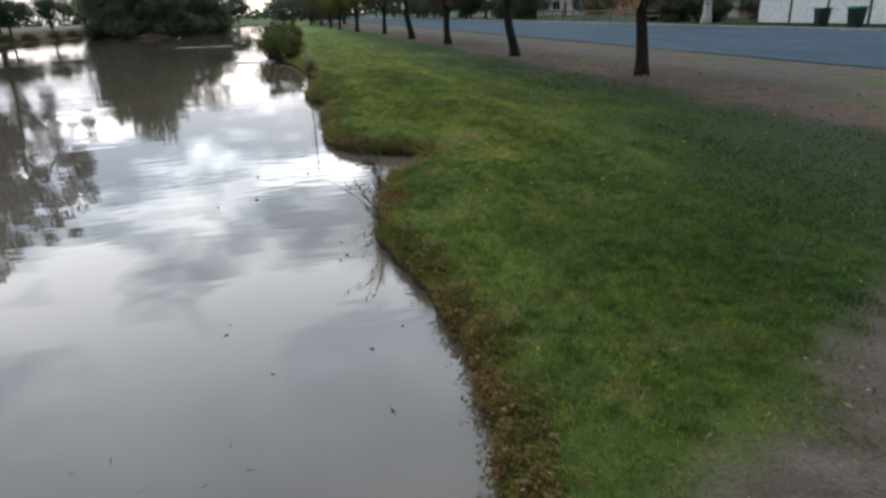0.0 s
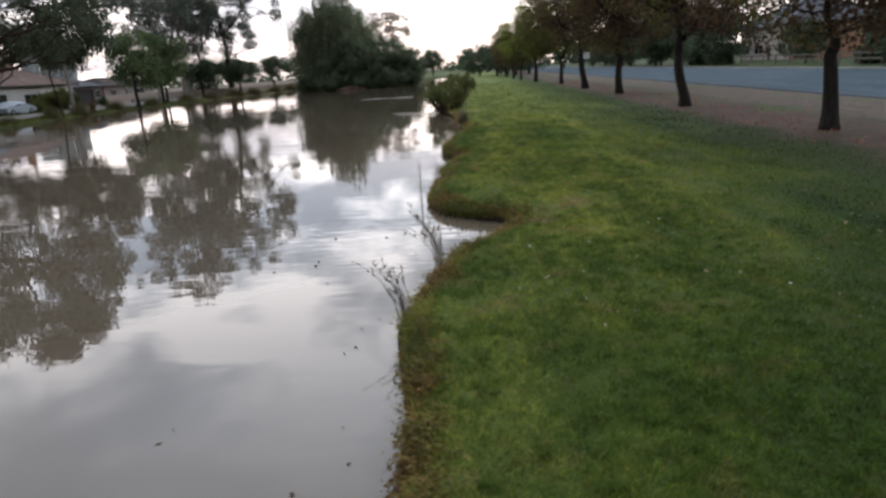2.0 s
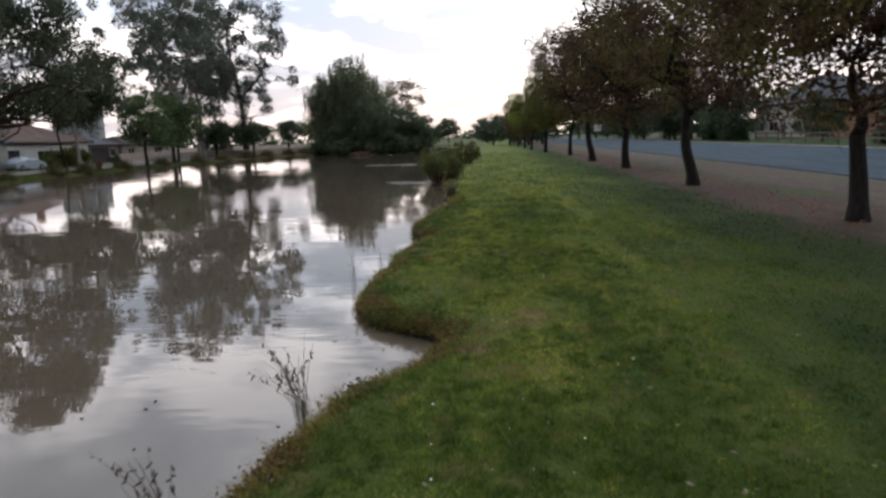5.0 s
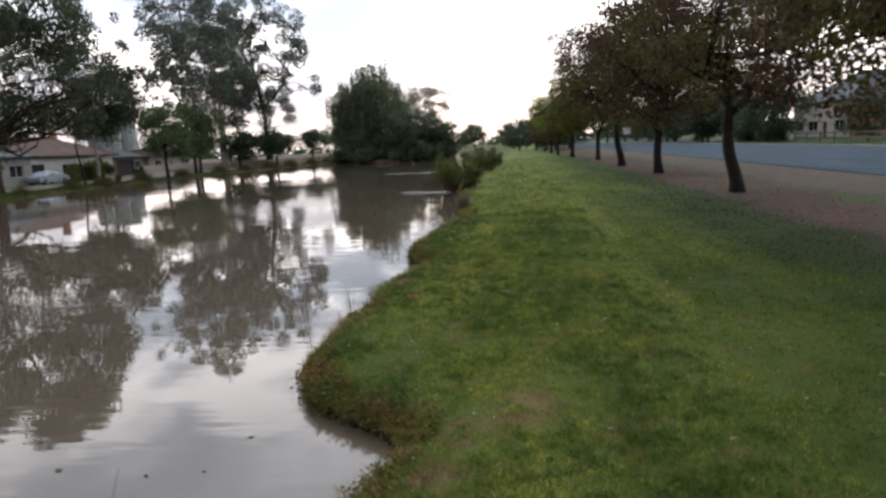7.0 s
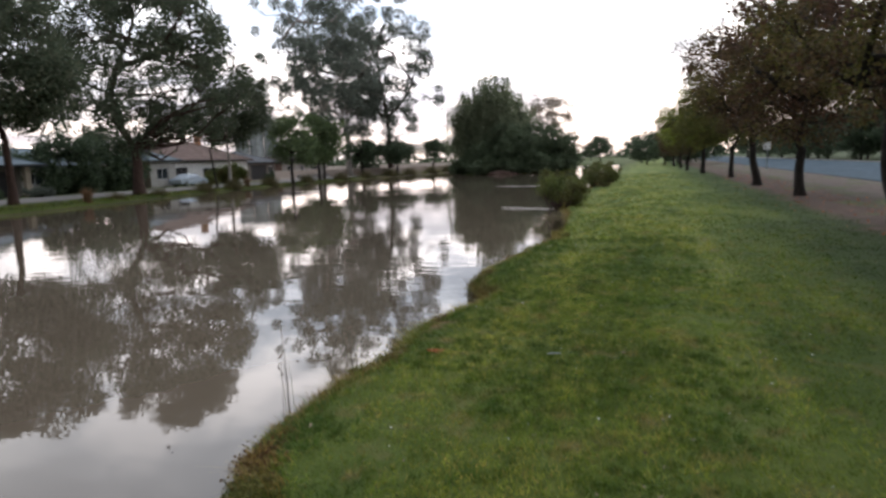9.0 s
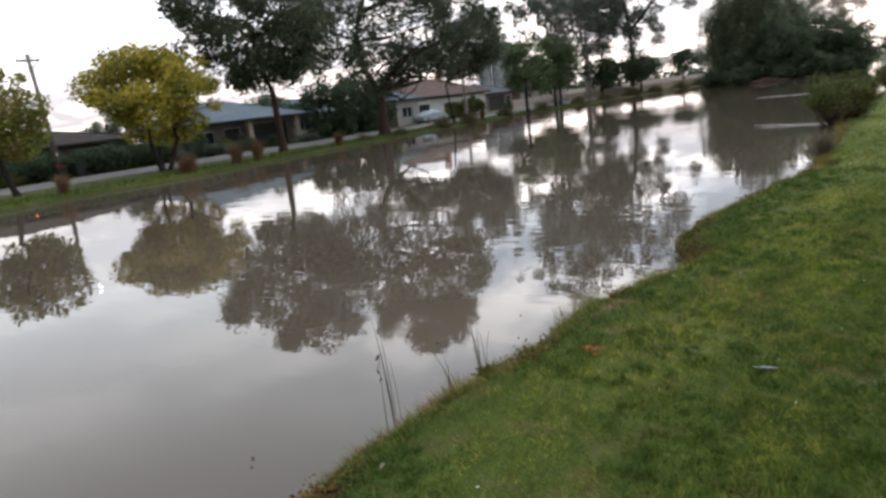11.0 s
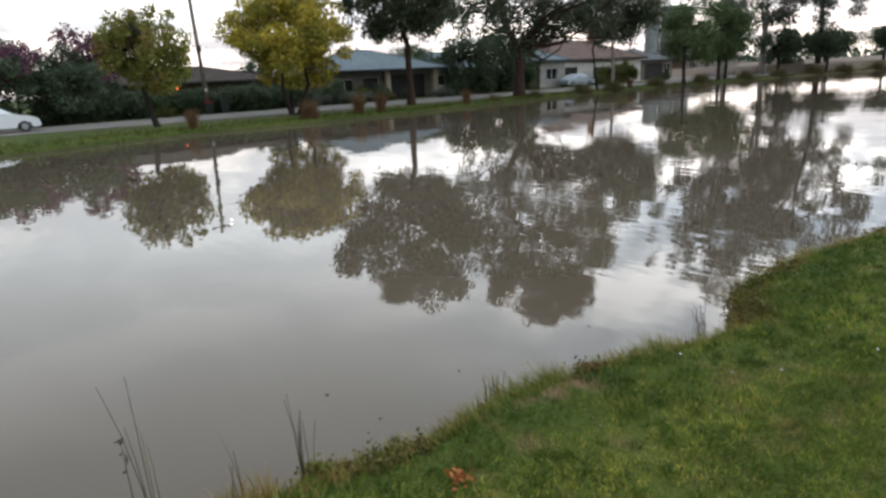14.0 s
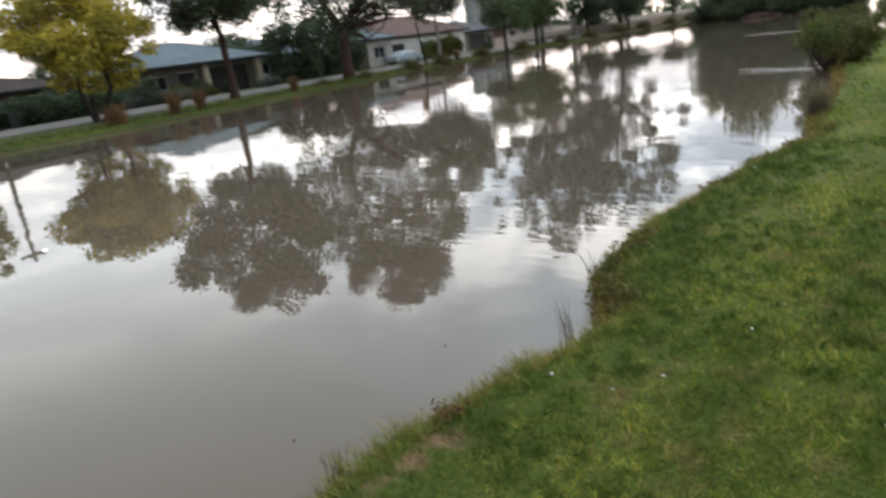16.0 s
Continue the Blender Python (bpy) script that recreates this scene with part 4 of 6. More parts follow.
def mud_bank(x, y, w, d, h):
    bm = bmesh.new()
    bmesh.ops.create_icosphere(bm, subdivisions=4, radius=1)
    for v in bm.verts:
        k = 1 + 0.25 * noise.noise(v.co * 2.2)
        v.co = Vector((v.co.x * w / 2 * k, v.co.y * d / 2 * k, max(-0.3, v.co.z * h * k)))
    ob = part("mud_bank", Shape().bm(bm), M_MUD, smooth=True)
    ob.matrix_basis = pose(x, y, -0.25)
    tagged(ob, "bare reddish mud bank at the islet's foot", "bank", kind="structure")


mud_bank(-17.0, 91.2, 4.2, 1.6, 0.55)

# ---------------------------------------------------------------- bushes on the near bank
BANKB = bush_parts(113, 2.1, 2.6, 2.0, 52, 95, 0.24, (0.10, 0.05), M_LEAF_GREEN, M_BARK_RED, 0.35)
for x, y, z, turn, size in [(-0.30, 30.6, -0.25, 0, 1.0), (-0.9, 35.0, -0.25, 100, 0.9), (-0.3, 45.5, -0.2, 200, 1.05), (-0.4, 52, -0.2, 40, 1.0)]:
    plant_bush("bank_bush", "loose olive-green bush leaning over the water", "shrub", BANKB, x, y, z, turn, size, "bushes on the lawn's bank")

# ---------------------------------------------------------------- gardens behind the gravel road
HEDGE = bush_parts(127, 4.2, 1.5, 1.6, 70, 170, 0.42, (0.17, 0.10), M_LEAF_DARK)
for y, turn, size in [(15.4, 90, 1.3), (19.5, 90, 1.32), (23.6, 92, 1.26), (27.6, 88, 1.3), (31.4, 90, 1.22)]:
    plant_bush("hedge", "clipped dark green garden hedge", "hedge", HEDGE, -48.4, y, 0, turn, size, "garden hedges")
plant_bush("garden_hedge", "large rounded green hedge before the white house", "hedge", bush_parts(129, 3.4, 6.0, 2.7, 90, 190, 0.5, (0.2, 0.12), M_LEAF_GREEN), -49.4, 74.6, 0)
SHRUB = {"grey": bush_parts(131, 2.6, 2.4, 1.3, 34, 160, 0.34, (0.14, 0.07), M_LEAF_GREY), "green": bush_parts(137, 2.2, 2.2, 1.4, 32, 110, 0.34, (0.18, 0.11), M_LEAF_GREEN),
         "dark": bush_parts(139, 3.4, 3.2, 2.6, 44, 110, 0.5, (0.26, 0.155), M_LEAF_DARK)}
for kind_, x, y, size in [("dark", -48.4, 43.4, 0.4), ("green", -49.6, 39.4, 1.0), ("grey", -47.8, 38.0, 0.9), ("dark", -47.6, 39.8, 0.55), ("dark", -48.2, 35.6, 0.75), ("grey", -48, 34.4, 1.1), ("grey", -47.6, 36.6, 1.0), ("green", -48.2, 38.6, 0.9), ("green", -48.0, 41.0, 0.8), ("grey", -47.4, 46.6, 0.8), ("dark", -49, 33.4, 0.8),
                          ("dark", -48.6, 52.5, 1.0), ("dark", -49.5, 56.0, 1.15), ("dark", -50.4, 59.5, 1.0), ("dark", -49, 49.6, 0.75), ("green", -48.6, 70.6, 0.9),
                          ("dark", -49.6, 84.5, 0.45), ("dark", -50, 18, 1.0), ("green", -47.6, 21.6, 0.9)  ]:
    plant_bush("garden_shrub", {"grey": "low silver-grey garden shrub", "green": "rounded green garden shrub", "dark": "dense dark garden shrub by the gravel road"}[kind_],
               "shrub", SHRUB[kind_], x, y, 0, y * 37 % 360, size, "garden shrubs")
GARDEN = [tree_parts(149, 7.0, 0.2, 1.3, 3.6, 62, 105, 0.75, (0.32, 0.19), M_BARK, M_LEAF_DARK, crown_low=0.6, leader=0.6, limbs=5, outer=0.55),
          tree_parts(151, 6.6, 0.18, 1.6, 2.8, 40, 120, 0.7, (0.30, 0.16), M_BARK, M_LEAF_PURPLE, crown_low=2.2, leader=0.5, limbs=4),
          tree_parts(157, 9.5, 0.25, 2.5, 4.6, 60, 110, 0.95, (0.42, 0.22), M_BARK, M_LEAF_DARK, crown_low=2.2, leader=0.6, limbs=5, outer=0.55)]
for v, x, y, turn, size in [(0, -46.6, 10.6, 0, 0.74), (0, -47.6, 15.0, 80, 0.74), (0, -50, 5.5, 160, 0.8), (1, -50.0, 17.2, 0, 1.0), (0, -51, 52.5, 20, 1.0), (0, -52, 58.5, 110, 1.05),
                            (2, -64, 36.5, 200, 0.55), (0, -63, 33, 90, 0.62), (0, -58, 50, 10, 0.75), (1, -48.6, 12.4, 70, 0.9), (2, -64, 11, 90, 0.8), (2, -66, 47, 70, 0.62), (2, -65, 55, 150, 0.62), (2, -66, 16, 260, 0.5), 
                            (0, -46, 108, 60, 0.8)]:
    plant_tree("garden_tree", ["dense dark garden tree", "plum-purple leaved garden tree", "tall dark tree behind the houses"][v] + " by the gravel road", "tree", GARDEN[v], x, y, 0, turn, size, "garden trees")

# far belt of trees on the horizon
def far_belt():
    rng = np.random.default_rng(5)
    c = []
    for _ in range(420):
        x = rng.uniform(-420, 420)
        y = 430 + rng.uniform(0, 60)
        hh = 4 + 5 * abs(noise.noise(Vector((x * 0.02, 3, 1)))) + rng.uniform(0, 2)
        n = 26
        g = rng.normal(size=(n, 3)) * np.array([3.2, 2.0, hh * 0.3]) + np.array([x, y, hh * 0.5])
        g[:, 2] = np.maximum(g[:, 2], 0.1)
        c.append(g)
    c = np.concatenate(c)
    return leaves_mesh("far_woods", rng, c, rng.uniform(0.7, 1.4, len(c)), 2.2, 1.8)


tagged(part("far_woods", far_belt(), M_LEAF_DARK), "low dark belt of distant trees beyond the fields", "woods", kind="stuff")
plant_tree("distant_tree", "round dark tree standing far down the canal", "tree", GARDEN[2], -12.6, 200, 0, 0, 0.82)
plant_tree("distant_tree", "round dark tree standing far down the canal", "tree", GARDEN[2], -21, 260, 0, 90, 0.7)

# ---------------------------------------------------------------- houses
def brick_mat(name, c1, c2, mortar):
    ma, nt, b = mat(name, 0.85, 0.2)
    tc = nt.nodes.new("ShaderNodeTexCoord")
    mp = nt.nodes.new("ShaderNodeMapping")
    mp.inputs["Rotation"].default_value = (radians(90), 0, radians(90))
    br = nt.nodes.new("ShaderNodeTexBrick")
    br.inputs["Scale"].default_value = 4.3
    br.inputs["Color1"].default_value, br.inputs["Color2"].default_value, br.inputs["Mortar"].default_value = (*c1, 1), (*c2, 1), (*mortar, 1)
    nt.links.new(tc.outputs["Object"], mp.inputs[0])
    nt.links.new(mp.outputs[0], br.inputs[0])
    n = noise_of(nt, 1.5, 4)
    g = ramp_of(nt, [(0.3, (0.8, 0.8, 0.8)), (0.7, (1.1, 1.1, 1.1))])
    nt.links.new(n.outputs["Fac"], g.inputs[0])
    nt.links.new(mix_rgb(nt, 1.0, br.outputs[0], g.outputs[0], "MULTIPLY"), b.inputs["Base Color"])
    return ma


M_CREAM = brick_mat("cream_brick", (0.42, 0.35, 0.27), (0.36, 0.30, 0.225), (0.38, 0.36, 0.33))
M_BROWNBRICK = brick_mat("brown_brick", (0.12, 0.065, 0.05), (0.15, 0.085, 0.065), (0.2, 0.18, 0.16))
M_ORANGEBRICK = brick_mat("orange_brick", (0.40, 0.20, 0.11), (0.34, 0.16, 0.09), (0.4, 0.36, 0.32))
M_WHITE = rough_mat("white_paint", (0.66, 0.64, 0.62), (0.76, 0.74, 0.72), 0.8, 0.6, 0.1, 0.005)
M_BLUEROOF = rough_mat("blue_grey_metal_roof", (0.090, 0.118, 0.138), (0.125, 0.155, 0.175), 0.6, 0.8, 0.1, 0.005, spec=0.12)
M_TERRA = rough_mat("terracotta_tiles", (0.10, 0.068, 0.060), (0.155, 0.108, 0.092), 1.2, 0.92, 0.5, 0.03, spec=0.12)
M_GREYROOF = rough_mat("grey_tiles", (0.07, 0.074, 0.085), (0.115, 0.12, 0.132), 1.2, 0.9, 0.5, 0.03, spec=0.12)
M_BROWNROOF = rough_mat("brown_tiles", (0.035, 0.028, 0.025), (0.06, 0.048, 0.042), 1.2, 0.95, 0.5, 0.03, spec=0.08)
M_DARK = rough_mat("dark_painted_metal", (0.025, 0.025, 0.027), (0.04, 0.04, 0.043), 2, 0.6, 0.1)
M_FRAMEW = rough_mat("white_frames", (0.6, 0.6, 0.6), (0.7, 0.7, 0.69), 2, 0.5, 0.05, 0.003)
M_STEEL = rough_mat("weathered_steel", (0.20, 0.225, 0.225), (0.28, 0.30, 0.30), 0.7, 0.6, 0.15, 0.01, (1, 1, 0.3), metal=0.2)
M_WOOD = rough_mat("grey_timber", (0.10, 0.085, 0.07), (0.18, 0.155, 0.13), 3, 0.85, 0.4, 0.01, (4, 4, 0.4))
M_GLASS, _nt, _b = mat("window_glass", 0.04, 0.5)
_b.inputs["Base Color"].default_value = (0.02, 0.024, 0.028, 1)


def wall_pieces(openings, y0, y1, h):
    """Rectangles (y0, z0, y1, z1) that fill a wall round its openings."""
    out, at_ = [], y0
    for a, b, za, zb, *_ in sorted(openings):
        out.append((at_, 0, a, h))
        if za > 0.01:
            out.append((a, 0, b, za))
        if zb < h - 0.01:
            out.append((a, zb, b, h))
        at_ = b
    out.append((at_, 0, y1, h))
    return [r for r in out if r[2] - r[0] > 0.01]


def house(label, x_front, depth, y0, y1, eave, ridge, wall_m, roof_m, openings, over=0.6, hip=True, chimney=None):
    """A one-storey house whose front, at x_front, faces the canal; depth is counted away from it."""
    s = -1 if x_front < 0 else 1
    e = thing("house", label, "house", at=pose(x_front, 0, 0))
    X = lambda d: s * d
    def slab(sh, d0, ya, za, d1, yb, zb):
        a, b = sorted((X(d0), X(d1)))
        sh.box(a, ya, za, b, yb, zb)
    w = Shape()
    for ya, za, yb, zb in wall_pieces(openings, y0, y1, eave):
        slab(w, 0, ya, za - (0.2 if za == 0 else 0), 0.25, yb, zb)
    slab(w, depth - 0.25, y0, -0.2, depth, y1, eave)
    slab(w, 0.25, y0, -0.2, depth - 0.25, y0 + 0.25, eave)
    slab(w, 0.25, y1 - 0.25, -0.2, depth - 0.25, y1, eave)
    part("wall", w, wall_m, e)
    # roof, hipped or gabled, with a soffit below
    ya, yb, da, db = y0 - over, y1 + over, -over, depth + over
    mid = (da + db) / 2
    run = (db - da) / 2 if hip else 0.0
    run = min(run, (yb - ya) / 2 - 0.3)
    r = Shape()
    V = [(X(da), ya, eave), (X(db), ya, eave), (X(db), yb, eave), (X(da), yb, eave), (X(mid), ya + run, ridge), (X(mid), yb - run, ridge)]
    V += [(x, y, z + 0.18) for x, y, z in V[:4]]
    r.v = V
    r.f = [(0, 1, 2, 3), (0, 3, 9, 6), (3, 2, 8, 9), (2, 1, 7, 8), (1, 0, 6, 7), (6, 9, 5, 4), (9, 8, 5), (8, 7, 4, 5), (7, 6, 4)]
    roof = part("roof", r, roof_m, e)
    cap = Shape().tube([(X(mid), ya + run, ridge), (X(mid), yb - run, ridge)], [0.09, 0.09], 6)
    for a, b in ((6, 4), (7, 4), (8, 5), (9, 5)):
        cap.tube([V[a], V[b]], [0.07, 0.07], 6)
    part("ridge_cap", cap, roof_m, roof)
    g = Shape()
    slab(g, da - 0.1, ya, eave + 0.06, da - 0.004, yb, eave + 0.2)
    part("gutter", g, M_DARK, roof, "dark metal gutter")
    for a, b, za, zb, what in openings:
        f = Shape()
        t = 0.07
        slab(f, 0.08, a, za, 0.16, a + t, zb)
        slab(f, 0.08, b - t, za, 0.16, b, zb)
        slab(f, 0.08, a + t, zb - t, 0.16, b - t, zb)
        if what == "window":
            slab(f, 0.08, a + t, za, 0.16, b - t, za + t)
            slab(f, 0.09, (a + b) / 2 - 0.03, za + t, 0.15, (a + b) / 2 + 0.03, zb - t)
            win = part("window", f, M_FRAMEW, e)
            p = Shape()
            slab(p, 0.11, a + t, za + t, 0.125, b - t, zb - t)
            part("pane", p, M_GLASS, win, "dark reflecting pane")
            sl = Shape()
            slab(sl, -0.06, a - 0.05, za - 0.08, 0.08, b + 0.05, za - 0.004)
            part("window_sill", sl, M_CONC, win)
        else:
            dr = part("door" if what == "door" else "garage_door", f, M_FRAMEW if what == "door" else M_DARK, e)
            p = Shape()
            n = 1 if what == "door" else 6
            for k in range(n):
                slab(p, 0.12, a + t, za + (zb - t - za) * k / n + 0.006, 0.15, b - t, za + (zb - t - za) * (k + 1) / n - 0.006)
            # dark leaf; in garages it stands in for a shaded open bay
            part("door_leaf", p, M_DARK, dr, "dark leaf")
    if chimney:
        cd, cy, ch = chimney
        c = Shape()
        slab(c, cd, cy, eave, cd + 0.7, cy + 0.7, ch)
        slab(c, cd - 0.06, cy - 0.06, ch, cd + 0.76, cy + 0.76, ch + 0.12)
        part("chimney", c, M_ORANGEBRICK, roof)
    return e


# dark brick in place of cream puts the porch shade into these walls
blue_house = house("brick house darkened for shade with a blue-grey metal hip roof", -51, 9, 36.4, 47.8, 2.65, 4.85, M_BROWNBRICK, M_BLUEROOF,
                   [(37.2, 39.0, 0.9, 2.1, "window"), (40.0, 41.8, 0.0, 2.2, "door"), (42.9, 47.0, 0.0, 2.3, "garage")], 1.5)
for py in (41.9, 47.4):
    part("pillar", Shape().box(0.75, py, -0.2, 1.2, py + 0.5, 2.64, 0.02), M_CREAM, blue_house, "cream brick porch pillar")
house("small cream house wing with a blue-grey hip roof", -50.4, 6, 62.6, 66.6, 2.9, 4.3, M_CREAM, M_BLUEROOF, [(63.6, 65.4, 0.9, 2.2, "window")], 0.5)
house("white house with a terracotta tiled hip roof", -53, 10, 66.9, 84.0, 2.9, 5.6, M_WHITE, M_TERRA,
      [(68.0, 71.6, 0.0, 2.2, "garage"), (74.5, 77.0, 0.9, 2.1, "window"), (78.4, 79.6, 0.0, 2.2, "door"), (80.8, 82.8, 0.6, 2.2, "window")], chimney=(4.2, 79.0, 6.6))
house("house with a blue-grey hip roof half hidden by shrubs", -57, 8, 51.0, 61.0, 2.6, 4.7, M_CREAM, M_BLUEROOF, [(53, 55, 0.9, 2.1, "window"), (57.5, 58.6, 0.0, 2.1, "door")])
house("low brick garage house with a grey tiled roof", -55, 9, 86.4, 94.0, 2.5, 4.4, M_BROWNBRICK, M_GREYROOF,
      [(87.6, 91.6, 0.0, 2.2, "garage"), (92.2, 93.4, 0.9, 2.1, "window")])
house("dark brick house behind the pale drive", -66, 8, 113.0, 131.0, 2.6, 4.3, M_BROWNBRICK, M_BROWNROOF,
      [(115, 117, 0.9, 2.1, "window"), (120, 121.2, 0.0, 2.1, "door"), (124, 127, 0.9, 2.1, "window")])
house("brown brick house with a dark tiled roof", -52.5, 9, 15.5, 31.5, 2.3, 3.8, M_BROWNBRICK, M_BROWNROOF,
      [(17, 19, 0.9, 2.0, "window"), (21, 23, 0.9, 2.0, "window"), (24.6, 25.6, 0.0, 2.1, "door"), (27, 29.4, 0.8, 2.0, "window")], 1.3)
house("orange brick house with a grey tiled roof across the street", 42, 12, 88.5, 105.0, 4.5, 8.5, M_ORANGEBRICK, M_GREYROOF,
      [(90, 92.4, 0.9, 2.3, "window"), (94.4, 95.6, 0.0, 2.2, "door"), (97, 100, 0.9, 2.3, "window"), (101.5, 103.5, 0.9, 2.3, "window")], 0.7)
house("red brick house with a terracotta roof across the street", 40, 11, 52, 66, 2.7, 5.0, M_ORANGEBRICK, M_TERRA,
      [(54, 56, 0.9, 2.1, "window"), (58, 59.2, 0.0, 2.1, "door"), (61, 64, 0.9, 2.1, "window")])
house("cream house behind a panel fence across the street", 38, 10, 24, 41, 2.7, 4.6, M_CREAM, M_GREYROOF,
      [(26, 28.4, 0.9, 2.1, "window"), (30.5, 31.6, 0.0, 2.1, "door"), (34, 37, 0.9, 2.1, "window")])

# concrete grain silos far beyond the town
def silos(x, y, rad, h, count):
    e = thing("grain_silo", "far row of tall grey concrete grain silos", "silo", at=pose(x, y, 0, 0, 0, 37))
    for c in range(count):
        cx = (c - (count - 1) / 2) * rad * 2.02
        s = Shape().tube([(cx, 0, -0.5), (cx, 0, h * 0.5), (cx, 0, h), (cx, 0, h + 0.4)], [rad, rad, rad, rad * 0.96], 32)
        cyl = part("silo_cylinder", s, M_SILO, e, smooth=False)
        part("roof_slab", Shape().tube([(cx, 0, h + 0.41), (cx, 0, h + 0.9)], [rad * 1.02, rad * 1.02], 32), M_SILO, cyl)
    part("head_house", Shape().box(-rad * 1.2, -rad * 0.7, h + 0.91, rad * 2.2, rad * 0.7, h + 5.0, 0.1), M_SILO, e)
    part("gantry", Shape().box(-rad * 2.9, -rad * 0.3, h + 0.91, -rad * 1.21, rad * 0.3, h + 3.2, 0.1), M_STEEL, e)


# grey-teal concrete with the distance haze mixed into its colour
M_SILO = rough_mat("hazy_concrete", (0.20, 0.225, 0.225), (0.27, 0.295, 0.295), 0.08, 0.9, 0.2, 0.05, (1, 1, 0.3))
silos(-228, 338, 4.2, 29, 3)

# garden wall before the long house, letter boxes, light
fence_low = Shape().box(-48.6, 90, -0.1, -48.35, 101, 0.5, 0.02)
tagged(part("garden_wall", fence_low, M_CONC), "low pale masonry garden wall beside the gravel road", "wall", kind="structure")


def wheelie_bin(label, lid_m, x, y, turn=0.0, size=1.0):
    e = thing("wheelie_bin", label, "bin", "wheelie bins", at=pose(x, y, 0.0, 0, 0, turn) @ Matrix.Diagonal((size, size, size, 1)))
    bm = bmesh.new()
    bmesh.ops.create_cube(bm, size=1)
    for v in bm.verts:
        k = 1.0 if v.co.z > 0 else 0.78
        v.co = Vector((v.co.x * 0.58 * k, v.co.y * 0.70 * k, 0.53 + v.co.z * 0.9))
    bmesh.ops.bevel(bm, geom=bm.edges[:], offset=0.03, segments=2, affect="EDGES")
    part("body", Shape().bm(bm), M_BIN, e)
    part("lid", Shape().box(-0.31, -0.40, 0.985, 0.31, 0.37, 1.06, 0.025), lid_m, e)
    part("handle", Shape().tube([(-0.25, 0.42, 0.96), (0.25, 0.42, 0.96)], [0.018, 0.018], 8), M_BIN, e)
    for s in (-1, 1):
        part("wheel", Shape().tube([(s * 0.24, 0.26, 0.1), (s * 0.30, 0.26, 0.1)], [0.1, 0.1], 16), M_DARK, e)
    return e


M_BIN = rough_mat("dark_green_plastic", (0.012, 0.018, 0.015), (0.022, 0.03, 0.026), 2, 0.5, 0.05)
M_LIDG = rough_mat("green_plastic_lid", (0.02, 0.22, 0.11), (0.03, 0.28, 0.14), 2, 0.45, 0.05)
M_LIDR = rough_mat("red_plastic_lid", (0.25, 0.02, 0.02), (0.33, 0.03, 0.03), 2, 0.45, 0.05)
wheelie_bin("dark wheelie bin on the grass by the kerb", M_BIN, 29.0, 30.6, 85)
wheelie_bin("dark wheelie bin with a green lid by the kerb", M_LIDG, 28.8, 28.1, 95, 1.06)
wheelie_bin("dark green wheelie bin beside the gravel road", M_BIN, -46.6, 25.4, 10)
wheelie_bin("dark wheelie bin with a red lid beside the gravel road", M_LIDR, -46.7, 24.3, -12, 0.9)


def panel_fence(x, y0, y1, step, h):
    e = thing("panel_fence", "cream panel fence with dark posts across the street", "fence", at=pose(x, 0, 0))
    y = y0
    while y < y1 - 0.01:
        part("panel", Shape().box(-0.03, y + 0.08, 0.12, 0.03, y + step - 0.08, h, 0.01), M_WHITE, e)
        part("post", Shape().box(-0.07, y - 0.07, -0.2, 0.07, y + 0.07, h + 0.1, 0.01), M_DARK, e)
        part("rail", Shape().box(-0.045, y + 0.08, 0.0, 0.045, y + step - 0.08, 0.11, 0.01), M_DARK, e)
        y += step
    part("post", Shape().box(-0.07, y1 - 0.07, -0.2, 0.07, y1 + 0.07, h + 0.1, 0.01), M_DARK, e)
    part("rail", Shape().box(-0.05, y0 + 0.08, h + 0.004, 0.05, y1 - 0.08, h + 0.09, 0.01), M_DARK, e)


panel_fence(31.6, 15.0, 39.0, 3.0, 1.55)


def rail_fence(x, y0, y1, step):
    e = thing("rail_fence", "grey timber post and rail fence across the street", "fence", at=pose(x, 0, 0))
    n = int((y1 - y0) / step)
    for k in range(n + 1):
        part("post", Shape().box(-0.06, y0 + k * step - 0.06, -0.2, 0.06, y0 + k * step + 0.06, 1.1, 0.01), M_WOOD, e)
    for z in (0.45, 0.9):
        part("rail", Shape().box(-0.1, y0 - 0.1, z, -0.064, y1 + 0.1, z + 0.12, 0.01), M_WOOD, e)


